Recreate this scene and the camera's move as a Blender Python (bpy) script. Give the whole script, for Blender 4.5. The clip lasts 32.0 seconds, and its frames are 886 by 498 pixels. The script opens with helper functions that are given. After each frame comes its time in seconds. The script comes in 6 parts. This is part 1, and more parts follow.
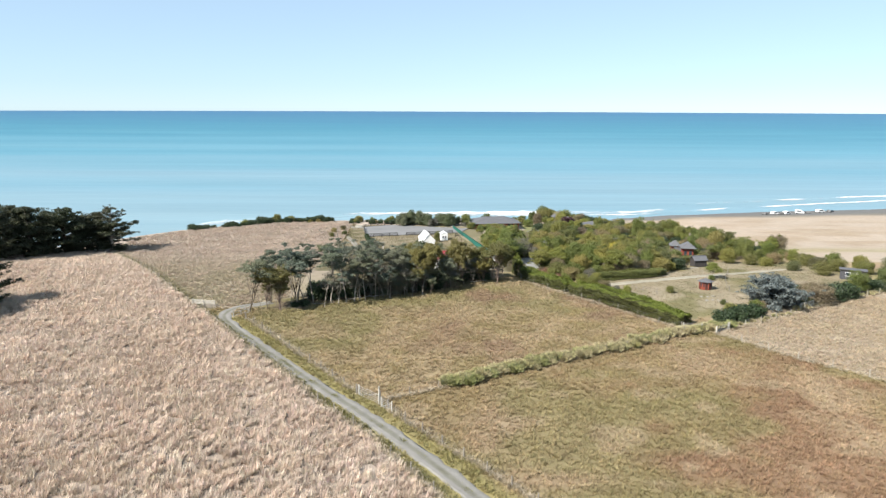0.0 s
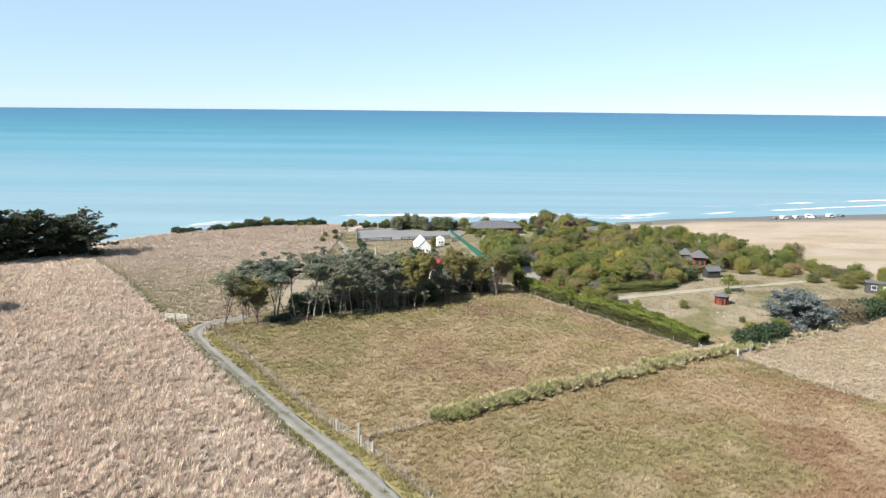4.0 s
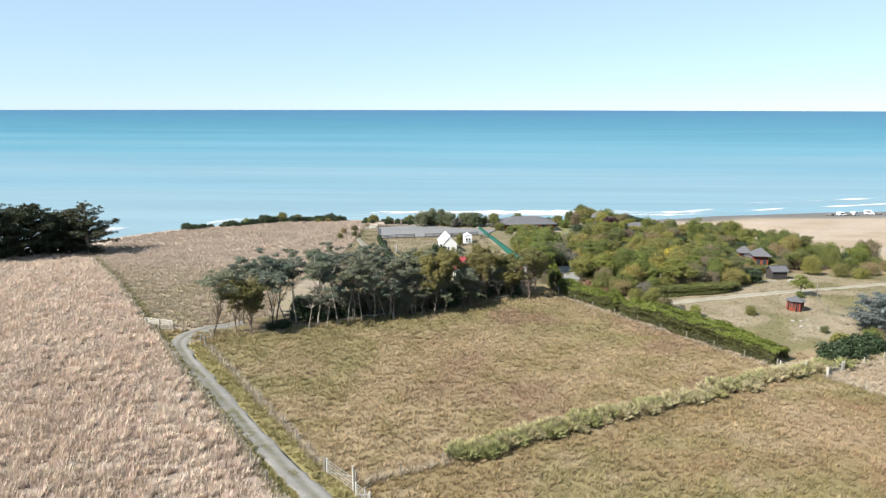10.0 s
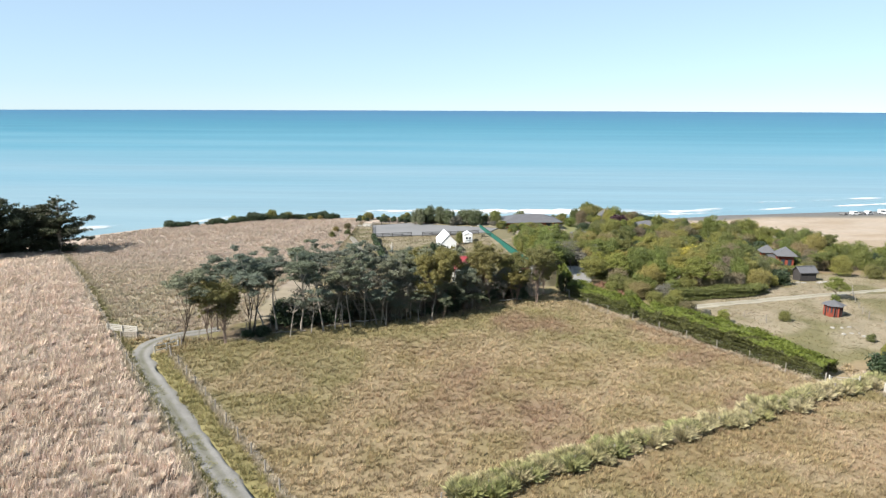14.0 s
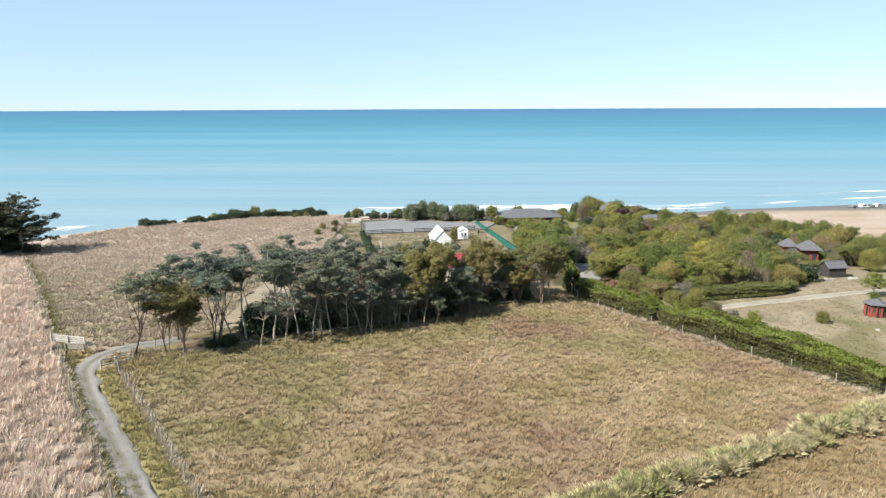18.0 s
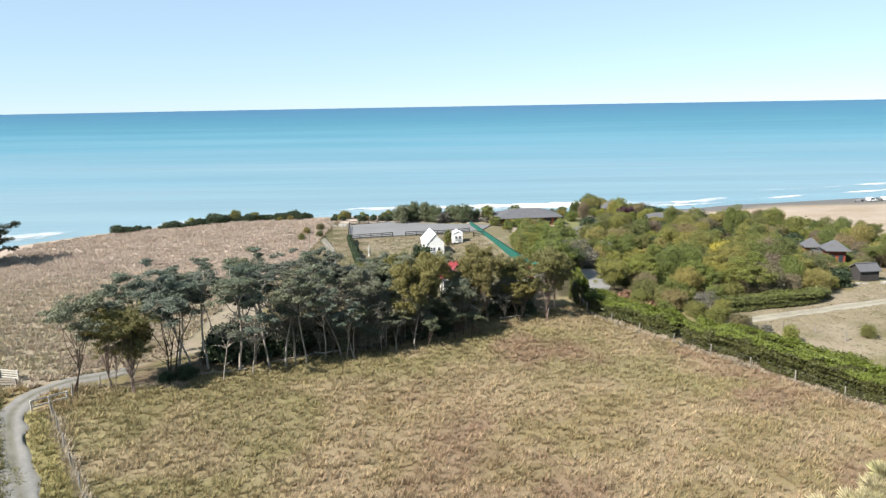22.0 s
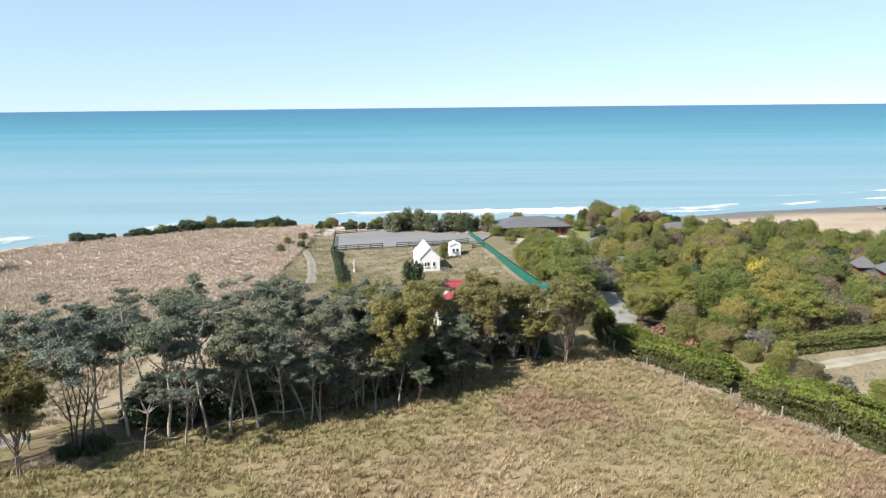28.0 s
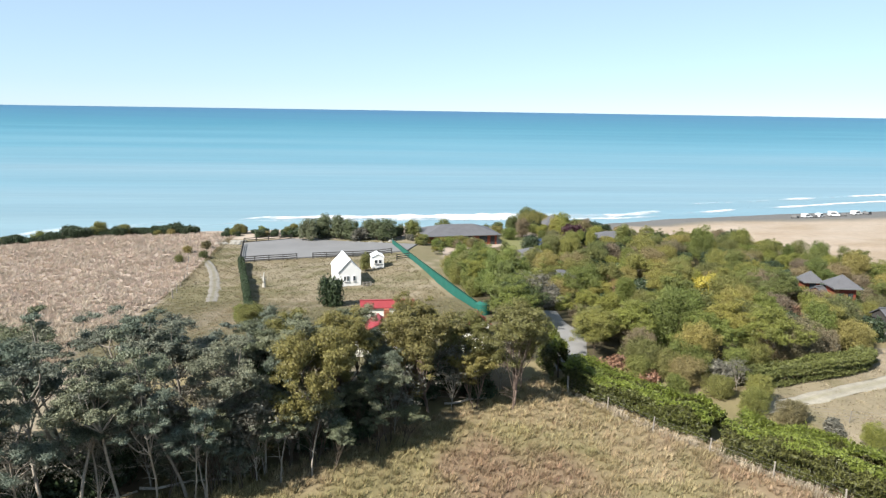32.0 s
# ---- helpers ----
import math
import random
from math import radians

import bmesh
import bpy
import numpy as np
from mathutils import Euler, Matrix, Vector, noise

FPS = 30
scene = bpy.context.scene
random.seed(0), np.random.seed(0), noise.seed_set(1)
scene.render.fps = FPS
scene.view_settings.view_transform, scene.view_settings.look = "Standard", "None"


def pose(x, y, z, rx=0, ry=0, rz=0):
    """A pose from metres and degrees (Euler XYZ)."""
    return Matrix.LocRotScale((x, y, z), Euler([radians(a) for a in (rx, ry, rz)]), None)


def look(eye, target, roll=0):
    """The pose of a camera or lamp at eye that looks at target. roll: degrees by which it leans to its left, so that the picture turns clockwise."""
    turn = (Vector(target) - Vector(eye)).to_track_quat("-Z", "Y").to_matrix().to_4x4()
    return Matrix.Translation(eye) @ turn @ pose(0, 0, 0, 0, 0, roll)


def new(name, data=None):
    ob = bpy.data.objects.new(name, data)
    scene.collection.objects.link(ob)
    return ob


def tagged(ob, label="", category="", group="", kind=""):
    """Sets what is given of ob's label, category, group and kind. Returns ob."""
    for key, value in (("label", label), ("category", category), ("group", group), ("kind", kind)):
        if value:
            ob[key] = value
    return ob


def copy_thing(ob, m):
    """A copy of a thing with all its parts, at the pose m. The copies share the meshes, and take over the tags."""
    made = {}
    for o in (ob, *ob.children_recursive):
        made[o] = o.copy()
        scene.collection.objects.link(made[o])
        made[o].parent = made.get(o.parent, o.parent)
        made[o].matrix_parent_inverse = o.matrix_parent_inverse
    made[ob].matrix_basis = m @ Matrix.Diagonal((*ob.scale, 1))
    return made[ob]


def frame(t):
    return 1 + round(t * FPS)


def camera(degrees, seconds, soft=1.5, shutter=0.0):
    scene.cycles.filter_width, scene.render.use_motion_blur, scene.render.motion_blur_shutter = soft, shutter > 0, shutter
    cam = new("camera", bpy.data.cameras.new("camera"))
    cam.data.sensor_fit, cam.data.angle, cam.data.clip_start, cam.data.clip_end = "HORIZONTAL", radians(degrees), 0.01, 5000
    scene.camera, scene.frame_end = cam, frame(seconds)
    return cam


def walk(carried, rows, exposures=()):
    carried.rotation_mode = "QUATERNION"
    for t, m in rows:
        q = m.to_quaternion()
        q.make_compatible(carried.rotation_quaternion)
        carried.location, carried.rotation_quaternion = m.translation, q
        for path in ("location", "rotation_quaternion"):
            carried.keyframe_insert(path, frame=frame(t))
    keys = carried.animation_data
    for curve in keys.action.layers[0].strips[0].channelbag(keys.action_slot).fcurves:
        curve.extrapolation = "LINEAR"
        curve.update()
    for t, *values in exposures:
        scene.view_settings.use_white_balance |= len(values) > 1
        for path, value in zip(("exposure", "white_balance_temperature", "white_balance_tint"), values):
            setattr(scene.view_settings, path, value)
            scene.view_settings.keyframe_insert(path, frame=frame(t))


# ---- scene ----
# camera and its flight
cam = camera(65.0, 32.0, soft=1.3)
ROWS = [
    (0, 0.00, 0.00, 35.00, 78.534, -0.219, 0.062),
    (1, 0.20, 2.61, 35.04, 78.519, -0.656, 0.151),
    (2, 0.42, 5.25, 35.04, 78.535, -0.802, 0.176),
    (3, 0.76, 7.98, 34.98, 78.514, -0.655, 0.196),
    (3.5, 0.89, 9.35, 34.89, 78.506, -0.638, 0.169),
    (5.5, 1.61, 14.71, 33.76, 78.464, -0.210, 0.137),
    (6, 1.71, 16.06, 33.43, 78.461, -0.204, 0.089),
    (6.5, 1.77, 17.42, 33.11, 78.448, -0.181, 0.485),
    (7, 1.85, 18.77, 32.80, 78.442, -0.146, 1.518),
    (7.5, 1.93, 20.09, 32.51, 78.458, -0.105, 2.545),
    (8, 2.01, 21.39, 32.21, 78.465, -0.092, 2.680),
    (9, 2.09, 23.96, 31.56, 78.465, -0.092, 2.723),
    (10, 2.09, 26.62, 30.94, 78.466, -0.093, 2.711),
    (11, 2.03, 29.33, 30.24, 78.499, -0.150, 2.705),
    (12, 1.96, 31.98, 29.63, 78.516, -0.179, 2.689),
    (13, 1.75, 34.58, 29.01, 78.534, -0.210, 2.644),
    (14, 1.58, 37.20, 28.38, 78.539, -0.203, 2.603),
    (14.5, 1.53, 38.51, 28.05, 78.546, -0.189, 2.603),
    (16.5, 1.37, 43.86, 26.80, 78.481, 0.090, 2.373),
    (17, 1.36, 45.26, 26.49, 78.480, 0.147, 2.321),
    (18, 1.34, 48.02, 25.83, 78.446, 0.237, 2.080),
    (19, 1.33, 50.75, 25.32, 78.394, 0.389, 1.893),
    (20, 1.32, 53.41, 25.28, 78.310, 0.594, 1.758),
    (21, 1.30, 55.96, 25.16, 78.291, 0.802, 1.578),
    (22, 1.24, 58.60, 25.08, 78.257, 0.981, 1.443),
    (23, 1.23, 61.28, 25.06, 78.240, 1.014, 1.385),
    (24, 1.30, 63.99, 25.00, 78.256, 1.099, 1.363),
    (25, 1.30, 66.59, 25.03, 78.256, 1.100, 1.319),
    (25.5, 1.30, 67.92, 25.07, 78.256, 1.100, 1.286),
    (27.5, 1.12, 73.08, 24.50, 78.355, 0.644, 1.262),
    (28, 1.08, 74.44, 24.18, 78.348, 0.572, 1.275),
    (29, 0.99, 77.32, 23.59, 78.399, 0.210, 1.330),
    (29.5, 0.89, 78.75, 23.51, 78.417, 0.047, 1.337),
    (30, 0.78, 80.11, 23.43, 78.452, -0.175, 1.235),
    (30.5, 0.66, 81.45, 23.37, 78.504, -0.397, -1.887),
    (31, 0.54, 82.84, 23.33, 78.562, -0.616, -5.130),
    (31.5, 0.44, 84.26, 23.30, 78.607, -0.786, -5.245),
    (32, 0.38, 85.69, 23.26, 78.641, -0.872, -5.238),
]
walk(cam, [(r[0], pose(*r[1:])) for r in ROWS])

# daylight
SUN_EL = 42.0
sun_way = Vector((-0.82, -0.57, 0.0)).normalized() * math.cos(radians(SUN_EL)) + Vector((0, 0, math.sin(radians(SUN_EL))))
world = bpy.data.worlds.new("world")
scene.world = world
world.use_nodes = True
wn = world.node_tree
sky = wn.nodes.new("ShaderNodeTexSky")
sky.sky_type = "NISHITA"
sky.sun_disc = False
sky.sun_elevation = radians(SUN_EL)
sky.sun_rotation = math.atan2(sun_way.x, sun_way.y)
sky.altitude = 50
sky.air_density = 0.8
sky.dust_density = 0.0
sky.ozone_density = 4.0
tint = wn.nodes.new("ShaderNodeMix")
tint.data_type, tint.blend_type = "RGBA", "MULTIPLY"
tint.inputs["Factor"].default_value = 1.0
tint.inputs["B"].default_value = (0.88, 1.0, 1.12, 1)
pale = wn.nodes.new("ShaderNodeHueSaturation")
pale.inputs["Saturation"].default_value = 0.72
wn.links.new(sky.outputs[0], pale.inputs["Color"])
wn.links.new(pale.outputs[0], tint.inputs["A"])
veil = wn.nodes.new("ShaderNodeMix")
veil.data_type = "RGBA"
veil.inputs["Factor"].default_value = 0.5
veil.inputs["B"].default_value = (4.0, 5.5, 6.5, 1)
wn.links.new(tint.outputs["Result"], veil.inputs["A"])
wn.links.new(veil.outputs["Result"], wn.nodes["Background"].inputs[0])
wn.nodes["Background"].inputs[1].default_value = 0.065
sun = new("sun", bpy.data.lights.new("sun", "SUN"))
sun.data.energy, sun.data.angle, sun.data.color = 5.2, radians(0.5), (1.0, 0.95, 0.87)
sun.matrix_world = look(sun_way * 100, (0, 0, 0))
scene.view_settings.exposure = 1.215


# ---------------------------------------------------------------- materials
def mat(name, col, rough=0.85, noise_scale=3.0, spread=0.25, bump=0.2, metal=0.0, fine=None, obj_random=0.0, island=0.0, coords="Object", spec=0.3):
    m = bpy.data.materials.new(name)
    m.use_nodes = True
    n, l = m.node_tree.nodes, m.node_tree.links
    b = n["Principled BSDF"]
    b.inputs["Roughness"].default_value, b.inputs["Metallic"].default_value = rough, metal
    b.inputs["Specular IOR Level"].default_value = spec
    tc = n.new("ShaderNodeTexCoord")
    big, small = n.new("ShaderNodeTexNoise"), n.new("ShaderNodeTexNoise")
    big.inputs["Scale"].default_value, small.inputs["Scale"].default_value = noise_scale, fine or noise_scale * 7
    big.inputs["Detail"].default_value = small.inputs["Detail"].default_value = 4
    l.new(tc.outputs[coords], big.inputs["Vector"])
    l.new(tc.outputs[coords], small.inputs["Vector"])
    add = n.new("ShaderNodeMath")
    add.operation = "ADD"
    l.new(big.outputs[0], add.inputs[0])
    l.new(small.outputs[0], add.inputs[1])
    rng = n.new("ShaderNodeMapRange")
    rng.inputs["From Min"].default_value, rng.inputs["From Max"].default_value = 0.6, 1.4
    rng.inputs["To Min"].default_value, rng.inputs["To Max"].default_value = 1 - spread, 1 + spread
    l.new(add.outputs[0], rng.inputs["Value"])
    last = rng.outputs[0]
    for amount, node, out in ((obj_random, "ShaderNodeObjectInfo", "Random"), (island, "ShaderNodeNewGeometry", "Random Per Island")):
        if amount:
            src = n.new(node)
            r2 = n.new("ShaderNodeMapRange")
            r2.inputs["To Min"].default_value, r2.inputs["To Max"].default_value = 1 - amount, 1 + amount
            l.new(src.outputs[out], r2.inputs["Value"])
            mul = n.new("ShaderNodeMath")
            mul.operation = "MULTIPLY"
            l.new(last, mul.inputs[0])
            l.new(r2.outputs[0], mul.inputs[1])
            last = mul.outputs[0]
    mix = n.new("ShaderNodeMix")
    mix.data_type, mix.blend_type = "RGBA", "MULTIPLY"
    mix.inputs["Factor"].default_value = 1.0
    mix.inputs["A"].default_value = (*col, 1)
    l.new(last, mix.inputs["B"])
    l.new(mix.outputs["Result"], b.inputs["Base Color"])
    if bump:
        bp = n.new("ShaderNodeBump")
        bp.inputs["Strength"].default_value, bp.inputs["Distance"].default_value = bump, 0.05
        l.new(small.outputs[0], bp.inputs["Height"])
        l.new(bp.outputs[0], b.inputs["Normal"])
    return m


def vertex_mat(name, attr="Col", rough=0.9, island=0.2, noise_scale=0.6, spread=0.15, bump=0.0, translucent=0.0):
    """Colour from a mesh attribute, varied by island and noise."""
    m = mat(name, (1, 1, 1), rough, noise_scale, spread, bump, island=island, spec=0.1)
    n, l = m.node_tree.nodes, m.node_tree.links
    at = n.new("ShaderNodeAttribute")
    at.attribute_name = attr
    mix = next(x for x in n if x.bl_idname == "ShaderNodeMix")
    l.new(at.outputs["Color"], mix.inputs["A"])
    if translucent:
        shine(m, translucent)
    return m


def shine(m, amount):
    """Lets part of the light through a leaf or blade."""
    n, l = m.node_tree.nodes, m.node_tree.links
    mix = next(x for x in n if x.bl_idname == "ShaderNodeMix")
    tr, add = n.new("ShaderNodeBsdfTranslucent"), n.new("ShaderNodeMixShader")
    add.inputs[0].default_value = amount
    l.new(mix.outputs["Result"], tr.inputs["Color"])
    l.new(n["Principled BSDF"].outputs[0], add.inputs[1])
    l.new(tr.outputs[0], add.inputs[2])
    l.new(add.outputs[0], n["Material Output"].inputs["Surface"])


def leaf_mat(name, cols, island=0.3, translucent=0.2, rough=0.5):
    """Foliage whose hue is picked by plant from cols and varied by leaf."""
    m = mat(name, cols[0], rough, 0.8, 0.42, 0.0, fine=3.0, island=island, spec=0.3)
    n, l = m.node_tree.nodes, m.node_tree.links
    mix = next(x for x in n if x.bl_idname == "ShaderNodeMix")
    ob, ramp = n.new("ShaderNodeObjectInfo"), n.new("ShaderNodeValToRGB")
    ramp.color_ramp.interpolation = "LINEAR"
    while len(ramp.color_ramp.elements) < len(cols):
        ramp.color_ramp.elements.new(0.5)
    for i, c in enumerate(cols):
        e = ramp.color_ramp.elements[i]
        e.position, e.color = i / max(1, len(cols) - 1), (*c, 1)
    l.new(ob.outputs["Random"], ramp.inputs[0])
    l.new(ramp.outputs[0], mix.inputs["A"])
    shine(m, translucent)
    return m


M_LAND = vertex_mat("land", island=0.0, noise_scale=0.5, spread=0.18, bump=0.5)
M_BLADE = vertex_mat("grass_blades", island=0.14, noise_scale=0.2, spread=0.2, translucent=0.3)
M_GRAVEL = mat("gravel", (0.184, 0.18, 0.173), 0.95, 0.5, 0.25, 0.6, fine=14)
M_WORN = vertex_mat("worn_gravel", island=0.0, noise_scale=0.9, spread=0.2, bump=0.5)
M_PARK = mat("grey_gravel", (0.143, 0.143, 0.146), 0.95, 0.25, 0.15, 0.3, fine=9)
M_BARK = mat("pale_bark", (0.258, 0.228, 0.19), 0.9, 1.2, 0.5, 0.6, obj_random=0.25)
M_BARK_GUM = mat("pinkish_gum_bark", (0.143, 0.105, 0.085), 0.9, 1.2, 0.45, 0.6, obj_random=0.2)
M_BARK_DARK = mat("dark_bark", (0.075, 0.058, 0.044), 0.95, 1.5, 0.3, 0.6, obj_random=0.2)
M_WATTLE = leaf_mat("blue_green_leaves", [(0.087, 0.108, 0.077), (0.11, 0.131, 0.1), (0.11, 0.12, 0.065), (0.13, 0.134, 0.096), (0.095, 0.113, 0.089)], island=0.45, translucent=0.06)
M_OLIVE = leaf_mat("olive_leaves", [(0.141, 0.133, 0.039), (0.177, 0.151, 0.047), (0.109, 0.11, 0.037), (0.152, 0.128, 0.047)], translucent=0.14)
M_BUSH = leaf_mat("olive_bush_leaves", [(0.101, 0.108, 0.034), (0.21, 0.178, 0.058), (0.129, 0.135, 0.038), (0.203, 0.155, 0.081), (0.068, 0.076, 0.032), (0.169, 0.165, 0.044), (0.23, 0.191, 0.058), (0.148, 0.115, 0.081), (0.121, 0.138, 0.038), (0.182, 0.142, 0.093), (0.081, 0.099, 0.032), (0.182, 0.162, 0.05)], island=0.38, translucent=0.2)
M_BROAD = leaf_mat("broad_bush_leaves", [(0.088, 0.112, 0.03), (0.183, 0.184, 0.041), (0.108, 0.135, 0.032), (0.175, 0.167, 0.049), (0.061, 0.079, 0.03), (0.142, 0.155, 0.043), (0.203, 0.184, 0.046), (0.101, 0.129, 0.038)], island=0.38, translucent=0.2)
M_FRESH = leaf_mat("fresh_green_leaves", [(0.105, 0.137, 0.035), (0.144, 0.168, 0.042), (0.079, 0.103, 0.031), (0.164, 0.159, 0.051)], island=0.35, translucent=0.15)
M_DARK = leaf_mat("dark_leaves", [(0.031, 0.049, 0.021), (0.042, 0.059, 0.028)])
M_CONIFER = leaf_mat("dark_conifer", [(0.034, 0.044, 0.02), (0.048, 0.051, 0.027)])
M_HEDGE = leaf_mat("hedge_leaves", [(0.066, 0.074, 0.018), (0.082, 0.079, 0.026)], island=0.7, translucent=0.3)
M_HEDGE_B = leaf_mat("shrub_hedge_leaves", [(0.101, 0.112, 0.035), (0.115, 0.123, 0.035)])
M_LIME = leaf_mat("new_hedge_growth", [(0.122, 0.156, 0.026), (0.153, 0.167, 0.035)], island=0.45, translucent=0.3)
M_YELLOW = leaf_mat("yellow_leaves", [(0.32, 0.272, 0.048), (0.286, 0.252, 0.048)])
M_CLIFF = leaf_mat("grey_green_leaves", [(0.082, 0.102, 0.048), (0.122, 0.129, 0.075), (0.061, 0.088, 0.034)])
M_PURPLE = leaf_mat("purple_leaves", [(0.049, 0.02, 0.024), (0.041, 0.016, 0.024)])
M_SPRUCE = leaf_mat("blue_grey_leaves", [(0.102, 0.12, 0.117), (0.112, 0.131, 0.127)])
M_RUST = leaf_mat("rust_leaves", [(0.204, 0.116, 0.075), (0.231, 0.143, 0.095), (0.19, 0.082, 0.054)])
M_GREYBUSH = leaf_mat("grey_leaves", [(0.124, 0.121, 0.098), (0.144, 0.133, 0.104)])
M_TOETOE = leaf_mat("toetoe_blades", [(0.318, 0.3, 0.14), (0.438, 0.382, 0.237), (0.263, 0.276, 0.115), (0.414, 0.357, 0.229), (0.351, 0.317, 0.173)], island=0.45, translucent=0.35)
M_WOOD = mat("weathered_wood", (0.218, 0.197, 0.17), 0.9, 2, 0.3, 0.4, obj_random=0.15)
M_WHITEWOOD = mat("bleached_wood", (0.374, 0.354, 0.313), 0.85, 2, 0.2, 0.3, obj_random=0.1)
M_DARKWOOD = mat("dark_stained_wood", (0.037, 0.034, 0.033), 0.8, 2, 0.3, 0.3)
M_REDWOOD = mat("red_stained_wood", (0.19, 0.044, 0.027), 0.75, 2, 0.25, 0.3)
M_WIRE = mat("galvanised_wire", (0.238, 0.238, 0.245), 0.5, 3, 0.1, 0, metal=0.8)
M_PIPE = mat("pale_galvanised_pipe", (0.354, 0.354, 0.347), 0.55, 3, 0.15, 0.1)
M_WHITE = mat("white_paint", (0.66, 0.66, 0.65), 0.6, 0.8, 0.05, 0.1)
M_WHITEROOF = mat("white_roof_iron", (0.72, 0.73, 0.75), 0.5, 0.6, 0.06, 0.1)
M_REDROOF = mat("red_roof_iron", (0.211, 0.034, 0.039), 0.5, 0.8, 0.15, 0.15)
M_GREYROOF = mat("grey_roof_tiles", (0.088, 0.088, 0.095), 0.7, 1.0, 0.2, 0.4)
M_BRICK = mat("red_brick_wall", (0.218, 0.068, 0.041), 0.85, 1.5, 0.2, 0.3)
M_GREYWALL = mat("grey_boards", (0.136, 0.136, 0.136), 0.8, 1.5, 0.2, 0.3)
M_SLATE = mat("slate_grey_boards", (0.058, 0.058, 0.065), 0.8, 1.5, 0.25, 0.3)
M_TEAL = mat("teal_windbreak_cloth", (0.01, 0.088, 0.068), 0.7, 0.7, 0.15, 0.2)
M_STONE = mat("pale_stone", (0.245, 0.231, 0.204), 0.9, 1.5, 0.3, 0.5, obj_random=0.2)
M_CREAM = mat("cream_wall", (0.66, 0.64, 0.56), 0.7, 1, 0.08, 0.1)
M_RUBBER = mat("tyre_rubber", (0.014, 0.014, 0.014), 0.8, 3, 0.1, 0)
M_BLUECAR = mat("blue_car_paint", (0.02, 0.054, 0.204), 0.25, 1, 0.05, 0)


def glass_mat():
    m = bpy.data.materials.new("window_glass")
    m.use_nodes = True
    b = m.node_tree.nodes["Principled BSDF"]
    b.inputs["Base Color"].default_value = (0.03, 0.04, 0.05, 1)
    b.inputs["Roughness"].default_value = 0.08
    return m


M_GLASS = glass_mat()


# ---------------------------------------------------------------- mesh helpers
def mesh_from(name, verts, faces, material=None, col=None, smooth=False):
    """A mesh from arrays of vertices and equal-sided faces."""
    verts, faces = np.asarray(verts, np.float32), np.asarray(faces, np.int32)
    me = bpy.data.meshes.new(name)
    k = faces.shape[1]
    me.vertices.add(len(verts))
    me.vertices.foreach_set("co", verts.ravel())
    me.loops.add(faces.size)
    me.loops.foreach_set("vertex_index", faces.ravel())
    me.polygons.add(len(faces))
    me.polygons.foreach_set("loop_start", np.arange(0, faces.size, k, dtype=np.int32))
    me.polygons.foreach_set("use_smooth", np.full(len(faces), smooth))
    me.update(calc_edges=True)
    if col is not None:
        ca = me.color_attributes.new("Col", "FLOAT_COLOR", "POINT")
        ca.data.foreach_set("color", np.c_[col, np.ones(len(col))].astype(np.float32).ravel())
    if material:
        me.materials.append(material)
    return me


def part(name, bm, material, parent, label=""):
    """Links a bmesh as one mesh object under a thing or a part."""
    me = bpy.data.meshes.new(name)
    bm.to_mesh(me)
    bm.free()
    if material:
        me.materials.append(material)
    ob = new(name, me)
    ob.parent = parent
    return tagged(ob, label)


def sub(name, me, parent, m=None, label=""):
    """Links a finished mesh under a thing, at a pose in its space."""
    ob = new(name, me)
    ob.parent = parent
    if m is not None:
        ob.matrix_basis = m
    return tagged(ob, label)


def thing(name, m, label, category, group="", kind=""):
    ob = new(name)
    ob.empty_display_size = 0.3
    ob.matrix_basis = m
    return tagged(ob, label, category, group, kind)


def box(sx, sy, sz, at=(0, 0, 0), bevel=0.0, m=None):
    """A box standing on at (centre of its foot)."""
    bm = bmesh.new()
    bmesh.ops.create_cube(bm, size=1)
    bmesh.ops.scale(bm, vec=(sx, sy, sz), verts=bm.verts)
    if bevel:
        bmesh.ops.bevel(bm, geom=list(bm.edges), offset=bevel, segments=1, affect="EDGES")
    bmesh.ops.translate(bm, vec=(at[0], at[1], at[2] + sz / 2), verts=bm.verts)
    if m is not None:
        bmesh.ops.transform(bm, matrix=m, verts=bm.verts)
    return bm


def prism(points, depth, m=None):
    """A flat outline in x and z pulled along y."""
    bm = bmesh.new()
    a = [bm.verts.new((x, 0, z)) for x, z in points]
    b = [bm.verts.new((x, depth, z)) for x, z in points]
    bm.faces.new(a)
    bm.faces.new(b[::-1])
    for i in range(len(a)):
        j = (i + 1) % len(a)
        bm.faces.new((a[j], a[i], b[i], b[j]))
    bmesh.ops.recalc_face_normals(bm, faces=bm.faces)
    if m is not None:
        bmesh.ops.transform(bm, matrix=m, verts=bm.verts)
    return bm


def cone(r1, r2, h, sides=10, at=(0, 0, 0), m=None):
    bm = bmesh.new()
    bmesh.ops.create_cone(bm, cap_ends=True, segments=sides, radius1=r1, radius2=r2, depth=h)
    bmesh.ops.translate(bm, vec=(at[0], at[1], at[2] + h / 2), verts=bm.verts)
    if m is not None:
        bmesh.ops.transform(bm, matrix=m, verts=bm.verts)
    return bm


